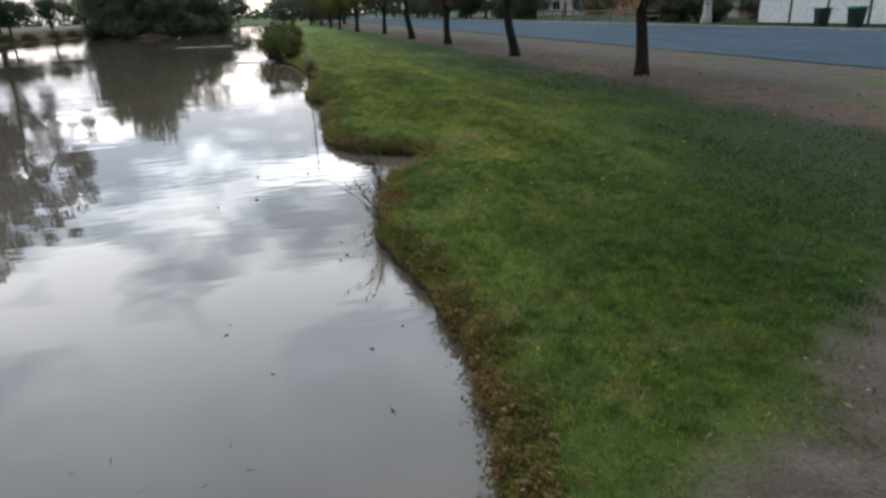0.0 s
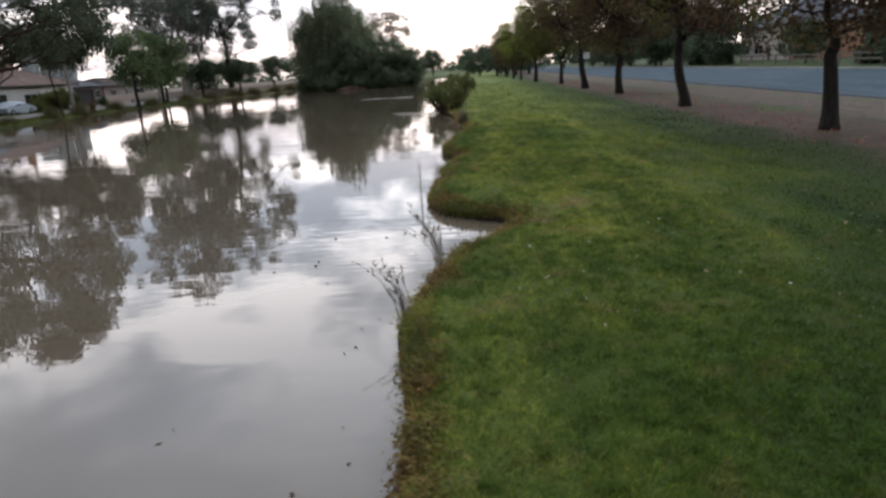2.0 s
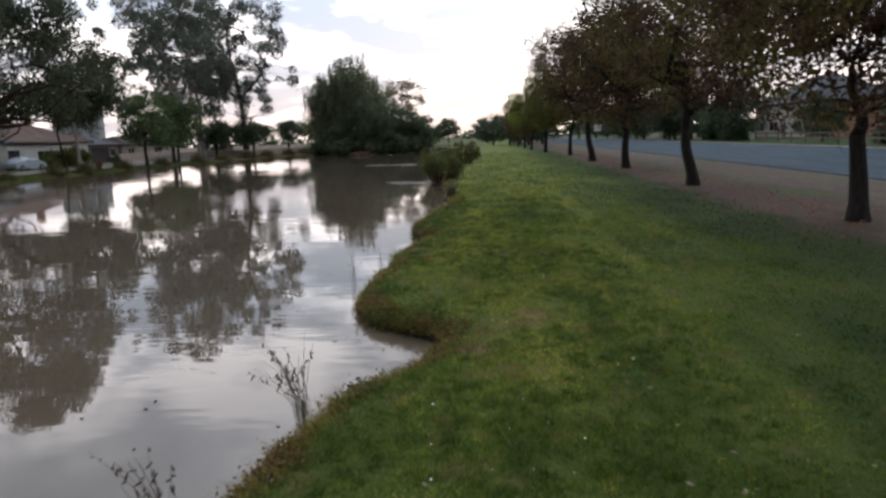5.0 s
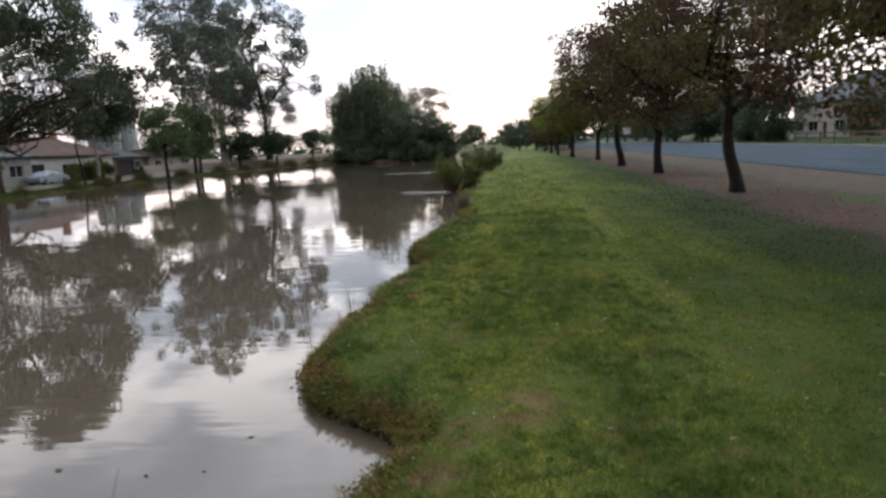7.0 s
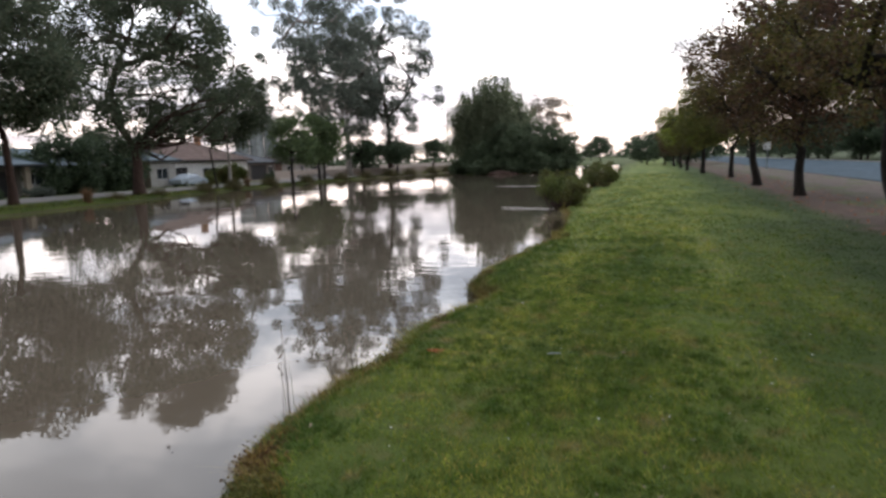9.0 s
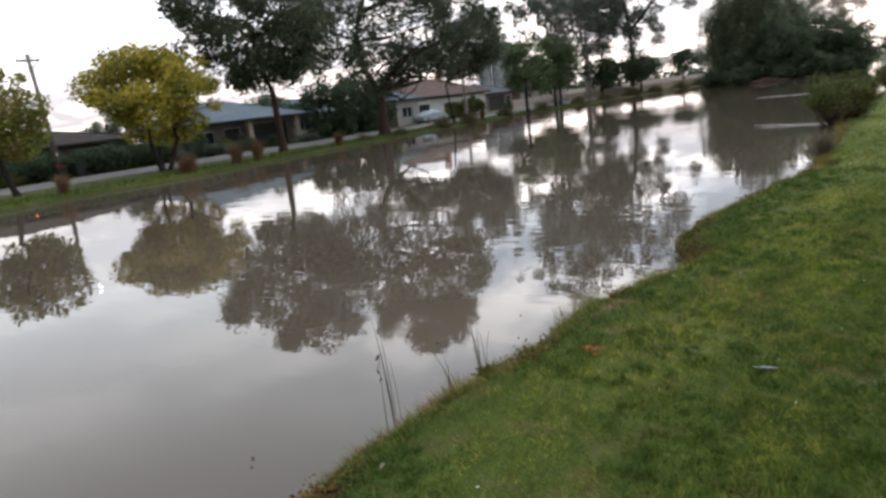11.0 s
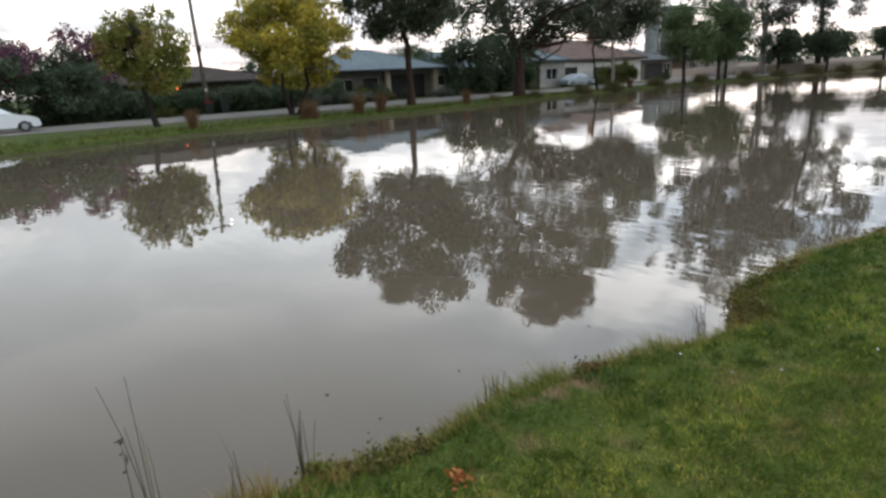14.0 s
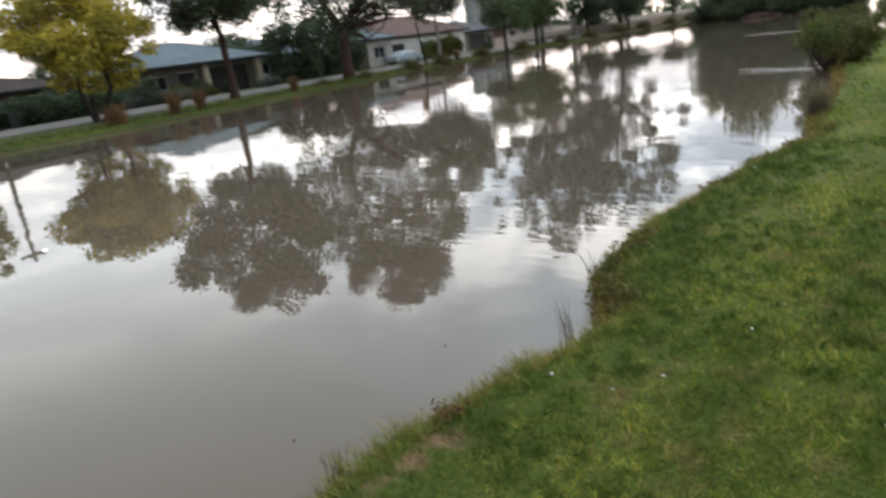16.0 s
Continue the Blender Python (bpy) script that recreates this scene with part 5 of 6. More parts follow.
rail_fence(32.0, 52, 79, 3.0)
plant_tree("white_gum", "white-barked gum tree across the street", "tree",
           tree_parts(163, 11.0, 0.34, 3.6, 4.2, 60, 190, 0.9, (0.3, 0.13), M_BARK_WHITE, M_LEAF_GUM, crown_low=4.0, leader=0.6, limbs=5, droop=0.3), 31.2, 44.2)
for v, x, y, turn, size in [(0, 33, 88.5, 0, 1.15), (0, 36, 72, 200, 0.7), (0, 34, 49.5, 40, 0.75), (0, 36, 58, 140, 0.6), (0, 34, 104, 60, 1.0), (0, 33, 96.5, 130, 0.6), (0, 33, 116, 20, 1.1), (0, 37, 36, 80, 0.8), (0, 36, 20, 10, 0.8), (2, 34, 110, 0, 0.9), (2, 33, 122, 60, 0.9),
                            (2, 36, 135, 120, 1.0), (2, 32, 150, 180, 1.0), (2, 34, 168, 240, 1.0), (0, 34, 42, 30, 0.55), (2, 58, 75, 0, 1.0), (2, 60, 95, 90, 1.1), (2, 56, 45, 180, 0.9), (0, 36, 104, 0, 0.9), (2, 26, 190, 0, 1.0), (2, 14, 205, 90, 1.0), (0, 31, 112, 30, 1.1), (0, 30.5, 128, 100, 1.1), (0, 31, 137, 190, 1.2), (0, 30.5, 146, 250, 1.1), (0, 31, 156, 20, 1.2), (0, 30, 166, 80, 1.2), (0, 29, 178, 140, 1.2)]:
    plant_tree("garden_tree", ["dense dark garden tree across the street", "", "tall dark tree across the street"][v], "tree", GARDEN[v], x, y, 0, turn, size, "trees across the street")
for x, y, size in [(33, 51.5, 0.9), (33.6, 56, 0.8), (33, 87, 0.8), (34, 92, 0.9), (33.4, 97, 0.8), (33.2, 46, 0.7)]:
    plant_bush("garden_shrub", "dense dark garden shrub across the street", "shrub", SHRUB["dark"], x, y, 0, y * 31 % 360, size, "shrubs across the street")

# utility pole
def utility_pole(x, y, h):
    e = thing("utility_pole", "grey timber utility pole with a crossarm and lit lamp", "pole", at=pose(x, y, 0, 1.7))
    part("shaft", Shape().tube([(0, 0, -0.3), (0, 0, h * 0.5), (0, 0, h)], [0.17, 0.145, 0.12], 14), M_WOOD, e, smooth=True)
    arm = part("crossarm", Shape().box(-0.19, -0.75, h - 0.45, -0.12, 0.75, h - 0.32, 0.012), M_WOOD, e)
    for k in (-0.65, -0.25, 0.25, 0.65):
        part("insulator", Shape().tube([(-0.155, k, h - 0.32), (-0.155, k, h - 0.24), (-0.155, k, h - 0.2), (-0.155, k, h - 0.14)], [0.02, 0.055, 0.035, 0.05], 10), M_FRAMEW, arm)
    part("bracket_box", Shape().box(0.12, -0.14, 4.6, 0.34, 0.14, 5.0, 0.02), M_DARK, e)
    bow = part("lamp_arm", Shape().tube([(0.1, 0.05, h - 1.0), (0.3, 0.3, h - 0.62), (0.4, 0.52, h - 0.5), (0.42, 0.62, h - 0.5)], [0.03, 0.028, 0.025, 0.025], 8), M_STEEL, e, "curved steel lamp bracket")
    part("lamp_head", Shape().tube([(0.42, 0.64, h - 0.42), (0.42, 0.64, h - 0.5), (0.42, 0.64, h - 0.54)], [0.06, 0.2, 0.2], 16), M_STEEL, bow)
    part("lamp_globe", Shape().tube([(0.42, 0.64, h - 0.545), (0.42, 0.64, h - 0.62), (0.42, 0.64, h - 0.70), (0.42, 0.64, h - 0.74)], [0.11, 0.12, 0.09, 0.04], 16), M_STREETLAMP, bow, "lit white lamp globe")
    part("plate", Shape().box(0.155, -0.06, 1.7, 0.175, 0.06, 1.95, 0.005), M_FRAMEW, e, "small pale metal plate")


M_STREETLAMP, _nt, _b = mat("lit_lamp_glass", 0.4)
_b.inputs["Emission Color"].default_value, _b.inputs["Emission Strength"].default_value = (1.0, 0.97, 0.92, 1), 14.0
utility_pole(-47.2, 24.4, 8.7)


def street_sign(x, y):
    e = thing("street_sign", "white sign on a thin post by the verge", "sign", at=pose(x, y, 0))
    part("post", Shape().tube([(0, 0, -0.2), (0, 0, 2.6)], [0.03, 0.03], 8), M_STEEL, e)
    part("plate", Shape().box(-0.35, -0.045, 1.9, 0.35, -0.03, 2.55, 0.005), M_FRAMEW, e)


street_sign(12.6, 70.0)

# amber porch light under the brown house's eave
M_LAMP, _nt, _b = mat("amber_lamp", 0.4)
_b.inputs["Base Color"].default_value = (0.9, 0.2, 0.04, 1)
_b.inputs["Emission Color"].default_value, _b.inputs["Emission Strength"].default_value = (1.0, 0.16, 0.03, 1), 3.0
lamp = thing("porch_lamp", "glowing amber lamp at the brown house's eave", "lamp", at=pose(-51.4, 23.4, 2.1))
part("bracket", Shape().tube([(-0.2, 0, 0.22), (0, 0, 0.22), (0, 0, 0.1)], [0.02, 0.02, 0.02], 6), M_DARK, lamp)
part("globe", Shape().tube([(0, 0, 0.12), (0, 0, 0.06), (0, 0, -0.08), (0, 0, -0.14)], [0.04, 0.085, 0.085, 0.04], 12), M_LAMP, lamp, "amber glowing globe")


# ---------------------------------------------------------------- white car on the gravel road
def car(x, y, z, label, paint, colour):
    e = thing("car", label, "car", at=pose(x, y, z))
    M_CAR, _n, cb = mat(paint, 0.25, 0.5)
    cb.inputs["Base Color"].default_value = (*colour, 1)
    prof = [(-2.25, 0.32), (-2.28, 0.62), (-2.2, 0.88), (-1.5, 0.97), (-0.95, 1.33), (-0.2, 1.43), (0.45, 1.36), (1.1, 0.98), (1.85, 0.86), (2.2, 0.70), (2.28, 0.42), (2.2, 0.28),
            (1.85, 0.26), (1.75, 0.5), (1.45, 0.64), (1.15, 0.5), (1.05, 0.24), (-1.0, 0.24), (-1.1, 0.5), (-1.4, 0.64), (-1.7, 0.5), (-1.8, 0.26)]
    bm = bmesh.new()
    rows_ = []
    for sx in (-0.86, 0.86):
        rows_.append([bm.verts.new((sx * (0.80 if z > 1.0 else 1.0), yy, z)) for yy, z in prof])
    n = len(prof)
    for k in range(n):
        bm.faces.new((rows_[0][k], rows_[0][(k + 1) % n], rows_[1][(k + 1) % n], rows_[1][k]))
    bm.faces.new(rows_[0][::-1])
    bm.faces.new(rows_[1])
    bmesh.ops.recalc_face_normals(bm, faces=bm.faces[:])
    part("body", Shape().bm(bm), M_CAR, e)
    for s in (-1, 1):
        for a, b in (((-0.9, 0.99), (-0.1, 1.0)), ((0.0, 1.0), (0.95, 1.0))):
            g = Shape()
            top_a, top_b = ((-0.72, 1.3), (-0.15, 1.36)) if a[0] < -0.5 else ((-0.05, 1.36), (0.42, 1.29))
            g.v = [(s * 0.865 * 0.99, a[0], a[1]), (s * 0.865 * 0.99, b[0], b[1]), (s * 0.70, top_b[0], top_b[1]), (s * 0.70, top_a[0], top_a[1])]
            g.v += [(q[0] - s * 0.02, q[1], q[2]) for q in g.v]
            g.f = [(0, 1, 2, 3), (7, 6, 5, 4), (0, 4, 5, 1), (1, 5, 6, 2), (2, 6, 7, 3), (3, 7, 4, 0)]
            part("side_window", g, M_GLASS, e)
        for yy in (-1.4, 1.45):
            w = part("wheel", Shape().tube([(s * 0.66, yy, 0.3), (s * 0.69, yy, 0.3), (s * 0.85, yy, 0.3), (s * 0.87, yy, 0.3)], [0.27, 0.31, 0.31, 0.27], 24), M_DARK, e)
            part("rim", Shape().tube([(s * 0.872, yy, 0.3), (s * 0.885, yy, 0.3)], [0.18, 0.16], 16), M_STEEL, w)
        part("headlight", Shape().box(s * 0.7 - 0.13, 2.12, 0.58, s * 0.7 + 0.13, 2.27, 0.72, 0.02), M_GLASS, e)
    ws = Shape()
    ws.v = [(-0.78, 1.06, 1.01), (0.78, 1.06, 1.01), (0.66, 0.5, 1.355), (-0.66, 0.5, 1.355)]
    ws.v += [(a, b, c - 0.03) for a, b, c in ws.v]
    ws.f = [(0, 1, 2, 3), (7, 6, 5, 4), (0, 4, 5, 1), (1, 5, 6, 2), (2, 6, 7, 3), (3, 7, 4, 0)]
    part("windscreen", ws, M_GLASS, e)


car(-41.5, 10.7, 0.03, "white sedan parked on the gravel road", "white_car_paint", (0.62, 0.64, 0.66))
car(-48.9, 66.9, 0.0, "pale silver-blue sedan parked before the white garage", "silver_car_paint", (0.36, 0.41, 0.47))


# ---------------------------------------------------------------- tussocks along the far bank
def tussock_mesh(seed, n, h, r):
    return blade_mesh("blade_growth", np.random.default_rng(seed), np.random.default_rng(seed).normal(size=(n, 2)) * r * 0.3, np.zeros(n), h, 0.032, 0.42)


def blade_mesh(name, rng, xy, z, h, w, lean, segs=3, sizes=None, dirs=None, wide=None):
    """Curved tapering blades, each two or three pieces long."""
    n = len(xy)
    hh = h * (rng.uniform(0.55, 1.2, n) if sizes is None else sizes)
    a = rng.uniform(0, 2 * math.pi, n)
    d = np.stack([np.cos(a), np.sin(a)], 1)
    if dirs is not None:
        d = dirs + d * 0.55
    ln = lean * rng.uniform(0.2, 1.3, n)
    b = rng.uniform(0, 2 * math.pi, n)
    side = np.stack([np.cos(b), np.sin(b), np.zeros(n)], 1)
    V = []
    for k in range(segs + 1):
        t = k / segs
        p = np.zeros((n, 3))
        p[:, :2] = xy + d * (ln * hh * t * t)[:, None]
        p[:, 2] = z + hh * (t - 0.35 * ln * t * t)
        ww = w * (1 - t * 0.9) * 0.5
        if wide is not None:
            ww = (ww * wide)[:, None]
        V += [p - side * ww, p + side * ww]
    v = np.stack(V, 1).reshape(-1, 3)
    base = np.arange(n)[:, None] * (2 * (segs + 1))
    f = np.concatenate([np.stack([base + 2 * k, base + 2 * k + 1, base + 2 * k + 3, base + 2 * k + 2], 2).reshape(-1, 4) for k in range(segs)])
    return np_mesh(name, v, f)


TUSS = [tussock_mesh(s, n, h, r) for s, n, h, r in ((3, 900, 1.25, 0.72), (4, 560, 1.2, 0.30), (5, 620, 0.95, 1.3))]
for me, m in zip(TUSS, (M_TUFT, M_TUFT, M_RUSH)):
    me.materials.append(m)
for k, (v, x, y, size) in enumerate([(0, -29.9, 24.9, 1.05), (1, -30.2, 28.2, 1.25), (1, -30.8, 30.0, 1.2), (1, -31.6, 37.2, 1.0), (1, -29.8, 18.6, 1.0), (2, -32.6, 40.5, 0.8), (2, -33.6, 45.5, 0.9),
                                     (2, -34.6, 52.0, 1.2), (2, -35.4, 57.0, 1.3), (1, -35.9, 60.0, 1.0), (2, -36.3, 64.5, 1.3), (2, -36.2, 72, 1.2), (2, -35.8, 80, 1.3), (2, -35.2, 86, 1.3),
                                     (2, -34.6, 93, 1.5), (2, -33.8, 99, 1.4), (2, -32.6, 106, 1.5), (2, -31.8, 112, 1.6)]):
    t = thing("grass_tussock", "low olive rushes at the far water's edge" if v == 2 else "reddish dry grass tussock at the far water's edge", "grass tuft", "tussocks on the far bank", at=pose(x, y, -0.15, 0, 0, k * 47) @ Matrix.Diagonal((size * 0.84, size * 0.84, size * 0.9, 1)))
    o = new("blade_growth", TUSS[v])
    o["kind"] = "stuff"
    o.parent = t


BROWN_REED = tussock_mesh(9, 420, 1.2, 0.3)
BROWN_REED.materials.append(M_REED)
e = thing("reed_clump", "dense clump of brown dead reeds at the lawn's bank", "reeds", "reeds on the near bank", at=pose(0.56, 22.9, -0.28) @ Matrix.Diagonal((0.6, 0.6, 0.6, 1)))
o = new("reed_growth", BROWN_REED)
o["kind"] = "stuff"
o.parent = e


# ---------------------------------------------------------------- fallen branches in the water
M_DEADWOOD = rough_mat("bleached_wood", (0.42, 0.39, 0.36), (0.58, 0.55, 0.52), 6, 0.8, 0.3, 0.01, (1, 1, 1))


def fallen_branch(seed, start, ends, r):
    """Bleached limbs that float half sunk, all from one foot."""
    rng = np.random.default_rng(seed)
    e = thing("fallen_branch", "bleached dead branch floating half sunk in the canal", "branch", "fallen branches in the water", at=pose(start[0], start[1], WATER_Z + 0.01))
    for k, (x, y) in enumerate(ends):
        p = bend(rng, (0, 0, 0), (x - start[0], y - start[1], 0.0), 9, 0.035)
        p[:, 2] = 0.02 * np.sin(np.arange(9) * 1.3 + k)
        limb = part("limb", Shape().tube(p, [r * (1 - 0.07 * i) for i in range(9)], 7), M_DEADWOOD, e, smooth=True)
        tw = Shape()
        for i in (3, 5, 6):
            q = p[i] + rng.normal(size=3) * np.array([0.25, 0.25, 0.03])
            tw.tube([p[i], (p[i] + q) / 2 + np.array([0, 0, 0.02]), q], [r * 0.4, r * 0.3, r * 0.15], 5)
        part("twig", tw, M_DEADWOOD, limb)


fallen_branch(3, (-0.7, 31.2), [(-3.3, 32.6), (-3.0, 31.5)], 0.03)
fallen_branch(4, (-4.2, 52.2), [(-8.6, 53.2)], 0.04)


# ---------------------------------------------------------------- reeds on the near bank
M_SEED = rough_mat("brown_seed", (0.045, 0.028, 0.018), (0.09, 0.058, 0.036), 40, 0.9, 0.3)


def reed_clump(seed, x, y, z, n, h, lean, label, heads=0.4, lean_dir=(-0.8, 0.25), stray=0.16):
    rng = np.random.default_rng(seed)
    e = thing("reed_clump", label, "reeds", "reeds on the near bank", at=pose(x, y, z))
    s, hd = Shape(), Shape()
    for k in range(n):
        a = rng.uniform(0, 2 * math.pi)
        foot = np.array([math.cos(a), math.sin(a), 0]) * rng.uniform(0, 0.07)
        hh = h * rng.uniform(0.5, 1.05)
        d = np.array(lean_dir) * lean * rng.uniform(0.4, 1.3) + rng.normal(size=2) * stray
        p = [foot + np.array([d[0] * hh * t * t, d[1] * hh * t * t, hh * t - (0.08 if t == 0 else 0)]) for t in (0, 0.35, 0.7, 1.0)]
        s.tube(p, [0.0032, 0.0027, 0.002, 0.0012], 4, False)
        if rng.uniform() < heads:
            for _ in range(5):
                t = rng.uniform(0.72, 1.0)
                q = np.array(foot + np.array([d[0] * hh * t * t, d[1] * hh * t * t, hh * t])) + rng.normal(size=3) * 0.012
                u = rng.normal(size=3) * 0.012 + np.array([0, 0, 0.012])
                hd.tube([q - u, q, q + u], [0.0015, 0.0065, 0.0015], 5)
    part("reed_growth", s, M_REED, e)["kind"] = "stuff"
    if hd.v:
        part("seed_head", hd, M_SEED, e, "dark brown seed heads")["kind"] = "stuff"


reed_clump(1, 0.50, 4.98, -0.12, 22, 0.50, 0.55, "clump of brown dock stalks with seed heads at the bank")
reed_clump(2, 0.70, 6.42, -0.10, 30, 0.60, 0.55, "clump of thin grey-brown reeds leaning over the water", 0.4, (-0.7, 0.1))
reed_clump(3, 0.12, 10.52, -0.28, 6, 0.95, 0.05, "few tall thin green stalks at the water's edge", 0.15, (-0.5, 0.1), 0.06)
reed_clump(4, 0.36, 11.2, -0.14, 9, 0.50, 0.05, "few tall thin green stalks at the water's edge", 0.12, (-0.5, 0.1), 0.10)
plant_bush("leafy_weed", "small bright green leafy weed at the water's edge", "weed", bush_parts(171, 0.34, 0.34, 0.24, 14, 60, 0.06, (0.045, 0.02), M_LEAF_LIME), 0.40, 11.25, -0.14, 0, 0.6)
reed_clump(5, 0.34, 10.9, -0.12, 5, 0.34, 0.2, "sparse thin reeds at the water's edge", 0.0)
reed_clump(6, 0.28, 12.55, -0.12, 10, 0.15, 0.3, "sparse thin reeds at the water's edge", 0.0)
reed_clump(7, 0.35, 15.3, -0.14, 12, 0.26, 0.4, "sparse thin reeds at the water's edge", 0.0)
reed_clump(8, 0.62, 14.3, -0.12, 14, 0.24, 0.3, "short thin reeds on the turf edge", 0.0)


# ---------------------------------------------------------------- grass
def scatter(rng, n, x0, x1, y0, y1):
    p = np.stack([rng.uniform(x0, x1, n), rng.uniform(y0, y1, n)], 1)
    return p


def ground_at(xy):
    d = shore_distance(xy[:, 0], xy[:, 1])
    return d, height_from(d, xy[:, 0], xy[:, 1])


def lawn(seed, n, spread_x, y_mid, spread_y, h, w, segs, share, label):
    """Blades that thin out and widen away from the walked strip."""
    rng = np.random.default_rng(seed)
    x = 2.2 + spread_x * np.tan(rng.uniform(-1, 1, n) * 1.25)
    y = np.where(rng.uniform(size=n) < share, rng.uniform(1.0, y_mid, n), y_mid + spread_y * np.tan(rng.uniform(0, 1, n) * 1.46))
    xy = np.stack([x, y], 1)[(x > -0.5) & (x < 8.2) & (y < 75)]
    n = len(xy)
    d, z = ground_at(xy)
    bare = xy[:, 1] - 0.58 * np.minimum(xy[:, 0], 4.2) < 0.30 + 0.22 * np.sin(xy[:, 0] * 5.3) + 0.15 * np.sin(xy[:, 0] * 13 + xy[:, 1] * 9) + rng.normal(size=n) * 0.12
    keep = (d > 0.03) & ~(bare & (rng.uniform(size=n) < 0.9)) & (xy[:, 0] < 8.0 - rng.exponential(0.5, n))
    patch = np.sin(xy[:, 0] * 2.1 + 1.3 * np.sin(xy[:, 1] * 1.1)) * np.sin(xy[:, 1] * 1.7 + np.sin(xy[:, 0] * 1.9))
    patch = 0.6 * patch + 1.1 * np.sin(xy[:, 0] * 9.3 + 2 * np.sin(xy[:, 1] * 4.1)) * np.sin(xy[:, 1] * 10.7 + 2 * np.sin(xy[:, 0] * 5.3)) * np.sin(xy[:, 0] * 3.1 + xy[:, 1] * 2.3)
    xy, z, patch = xy[keep], z[keep], patch[keep]
    far = np.hypot(np.maximum(0, np.abs(xy[:, 0] - 2.2) - 2), np.maximum(0, xy[:, 1] - y_mid))
    me = blade_mesh("grass", rng, xy, z - 0.005, h, w, 0.9, segs, sizes=rng.uniform(0.5, 1.15, len(xy)) * np.clip(1 + 0.5 * patch, 0.45, 1.8), wide=1 + far * 0.16)
    return tagged(part("grass", me, M_GRASS), label, "grass", kind="stuff")


lawn(21, 200000, 1.3, 14.0, 1.6, 0.042, 0.0075, 2, 0.87, "short mown green grass blades of the lawn")
lawn(22, 240000, 2.4, 13.0, 6.5, 0.045, 0.0105, 1, 0.55, "short mown green grass blades of the lawn")


def tufts(seed, clumps, per, x0, x1, y0, y1):
    """Uneven taller tufts that break up the mown turf."""
    rng = np.random.default_rng(seed)
    c = np.stack([x0 + (x1 - x0) * rng.uniform(size=clumps) ** 1.4, rng.uniform(y0, y1, clumps)], 1)
    d, _ = ground_at(c)
    bare = c[:, 1] - 0.58 * np.minimum(c[:, 0], 4.2) < 0.5
    lush = np.array([noise.noise(Vector((q[0] * 1.1, q[1] * 1.1, 2.5))) for q in c])
    c = c[(d > 0.08) & ~bare & (lush > -0.15)]
    r = rng.uniform(0.015, 0.05, len(c))
    xy = (c[:, None, :] + rng.normal(size=(len(c), per, 2)) * r[:, None, None]).reshape(-1, 2)
    d, z = ground_at(xy)
    hh = np.repeat(rng.uniform(0.6, 1.5, len(c)), per) * rng.uniform(0.6, 1.1, len(xy))
    me = blade_mesh("grass_tufts", rng, xy, z - 0.005, 0.062, 0.0085, 0.9, 2, sizes=hh)
    tagged(part("grass_tufts", me, M_TURF), "taller lush tufts in the mown lawn", "grass", kind="stuff")


tufts(25, 5200, 22, 0.3, 3.8, 1.0, 21.0)


def fringe(seed, y0, y1, per_m, h, w, name, label, material, spread_, over):
    """Longer grass that hangs over the turf edge."""
    rng = np.random.default_rng(seed)
    line = SHORE[(SHORE[:, 1] > y0) & (SHORE[:, 1] < y1) & (SHORE[:, 0] > -3)]
    pts, out = [], []
    for a, b in zip(line[:-1], line[1:]):
        ln = np.linalg.norm(b - a)
        if ln > 3:
            continue
        k = rng.poisson(ln * per_m)
        t = rng.uniform(size=(k, 1))
        nrm = np.array([-(b - a)[1], (b - a)[0]]) / (ln + 1e-9)
        pts.append(a + (b - a) * t - nrm * (rng.normal(size=(k, 1)) * spread_ + over))
        out.append(np.repeat(nrm[None], k, 0))
    xy, dirs = np.concatenate(pts), np.concatenate(out)
    d, z = ground_at(xy)
    keep = (d > -0.015) & (d < 0.5)
    xy, z, dirs, d = xy[keep], z[keep], dirs[keep], d[keep]
    clump = np.array([0.75 + 0.6 * noise.noise(Vector((a * 4, b * 4, 7))) for a, b in xy])
    me = blade_mesh(name, rng, xy, np.maximum(z, WATER_Z + 0.02) - 0.01, h, w, 1.0, 3, sizes=rng.uniform(0.4, 1.2, len(xy)) * clump, dirs=dirs * 0.9)
    return tagged(part(name, me, material), label, "grass", kind="stuff")


fringe(31, 0.9, 24, 620, 0.14, 0.009, "bank_grass", "longer brown and green grass hanging over the bank", M_FRINGE, 0.10, 0.09)
fringe(32, 0.9, 24, 420, 0.11, 0.009, "bank_grass", "tufty green grass along the turf edge", M_GRASS, 0.12, 0.16)
fringe(33, 24, 60, 160, 0.18, 0.03, "bank_grass", "longer brown and green grass hanging over the bank", M_FRINGE, 0.1, 0.05)


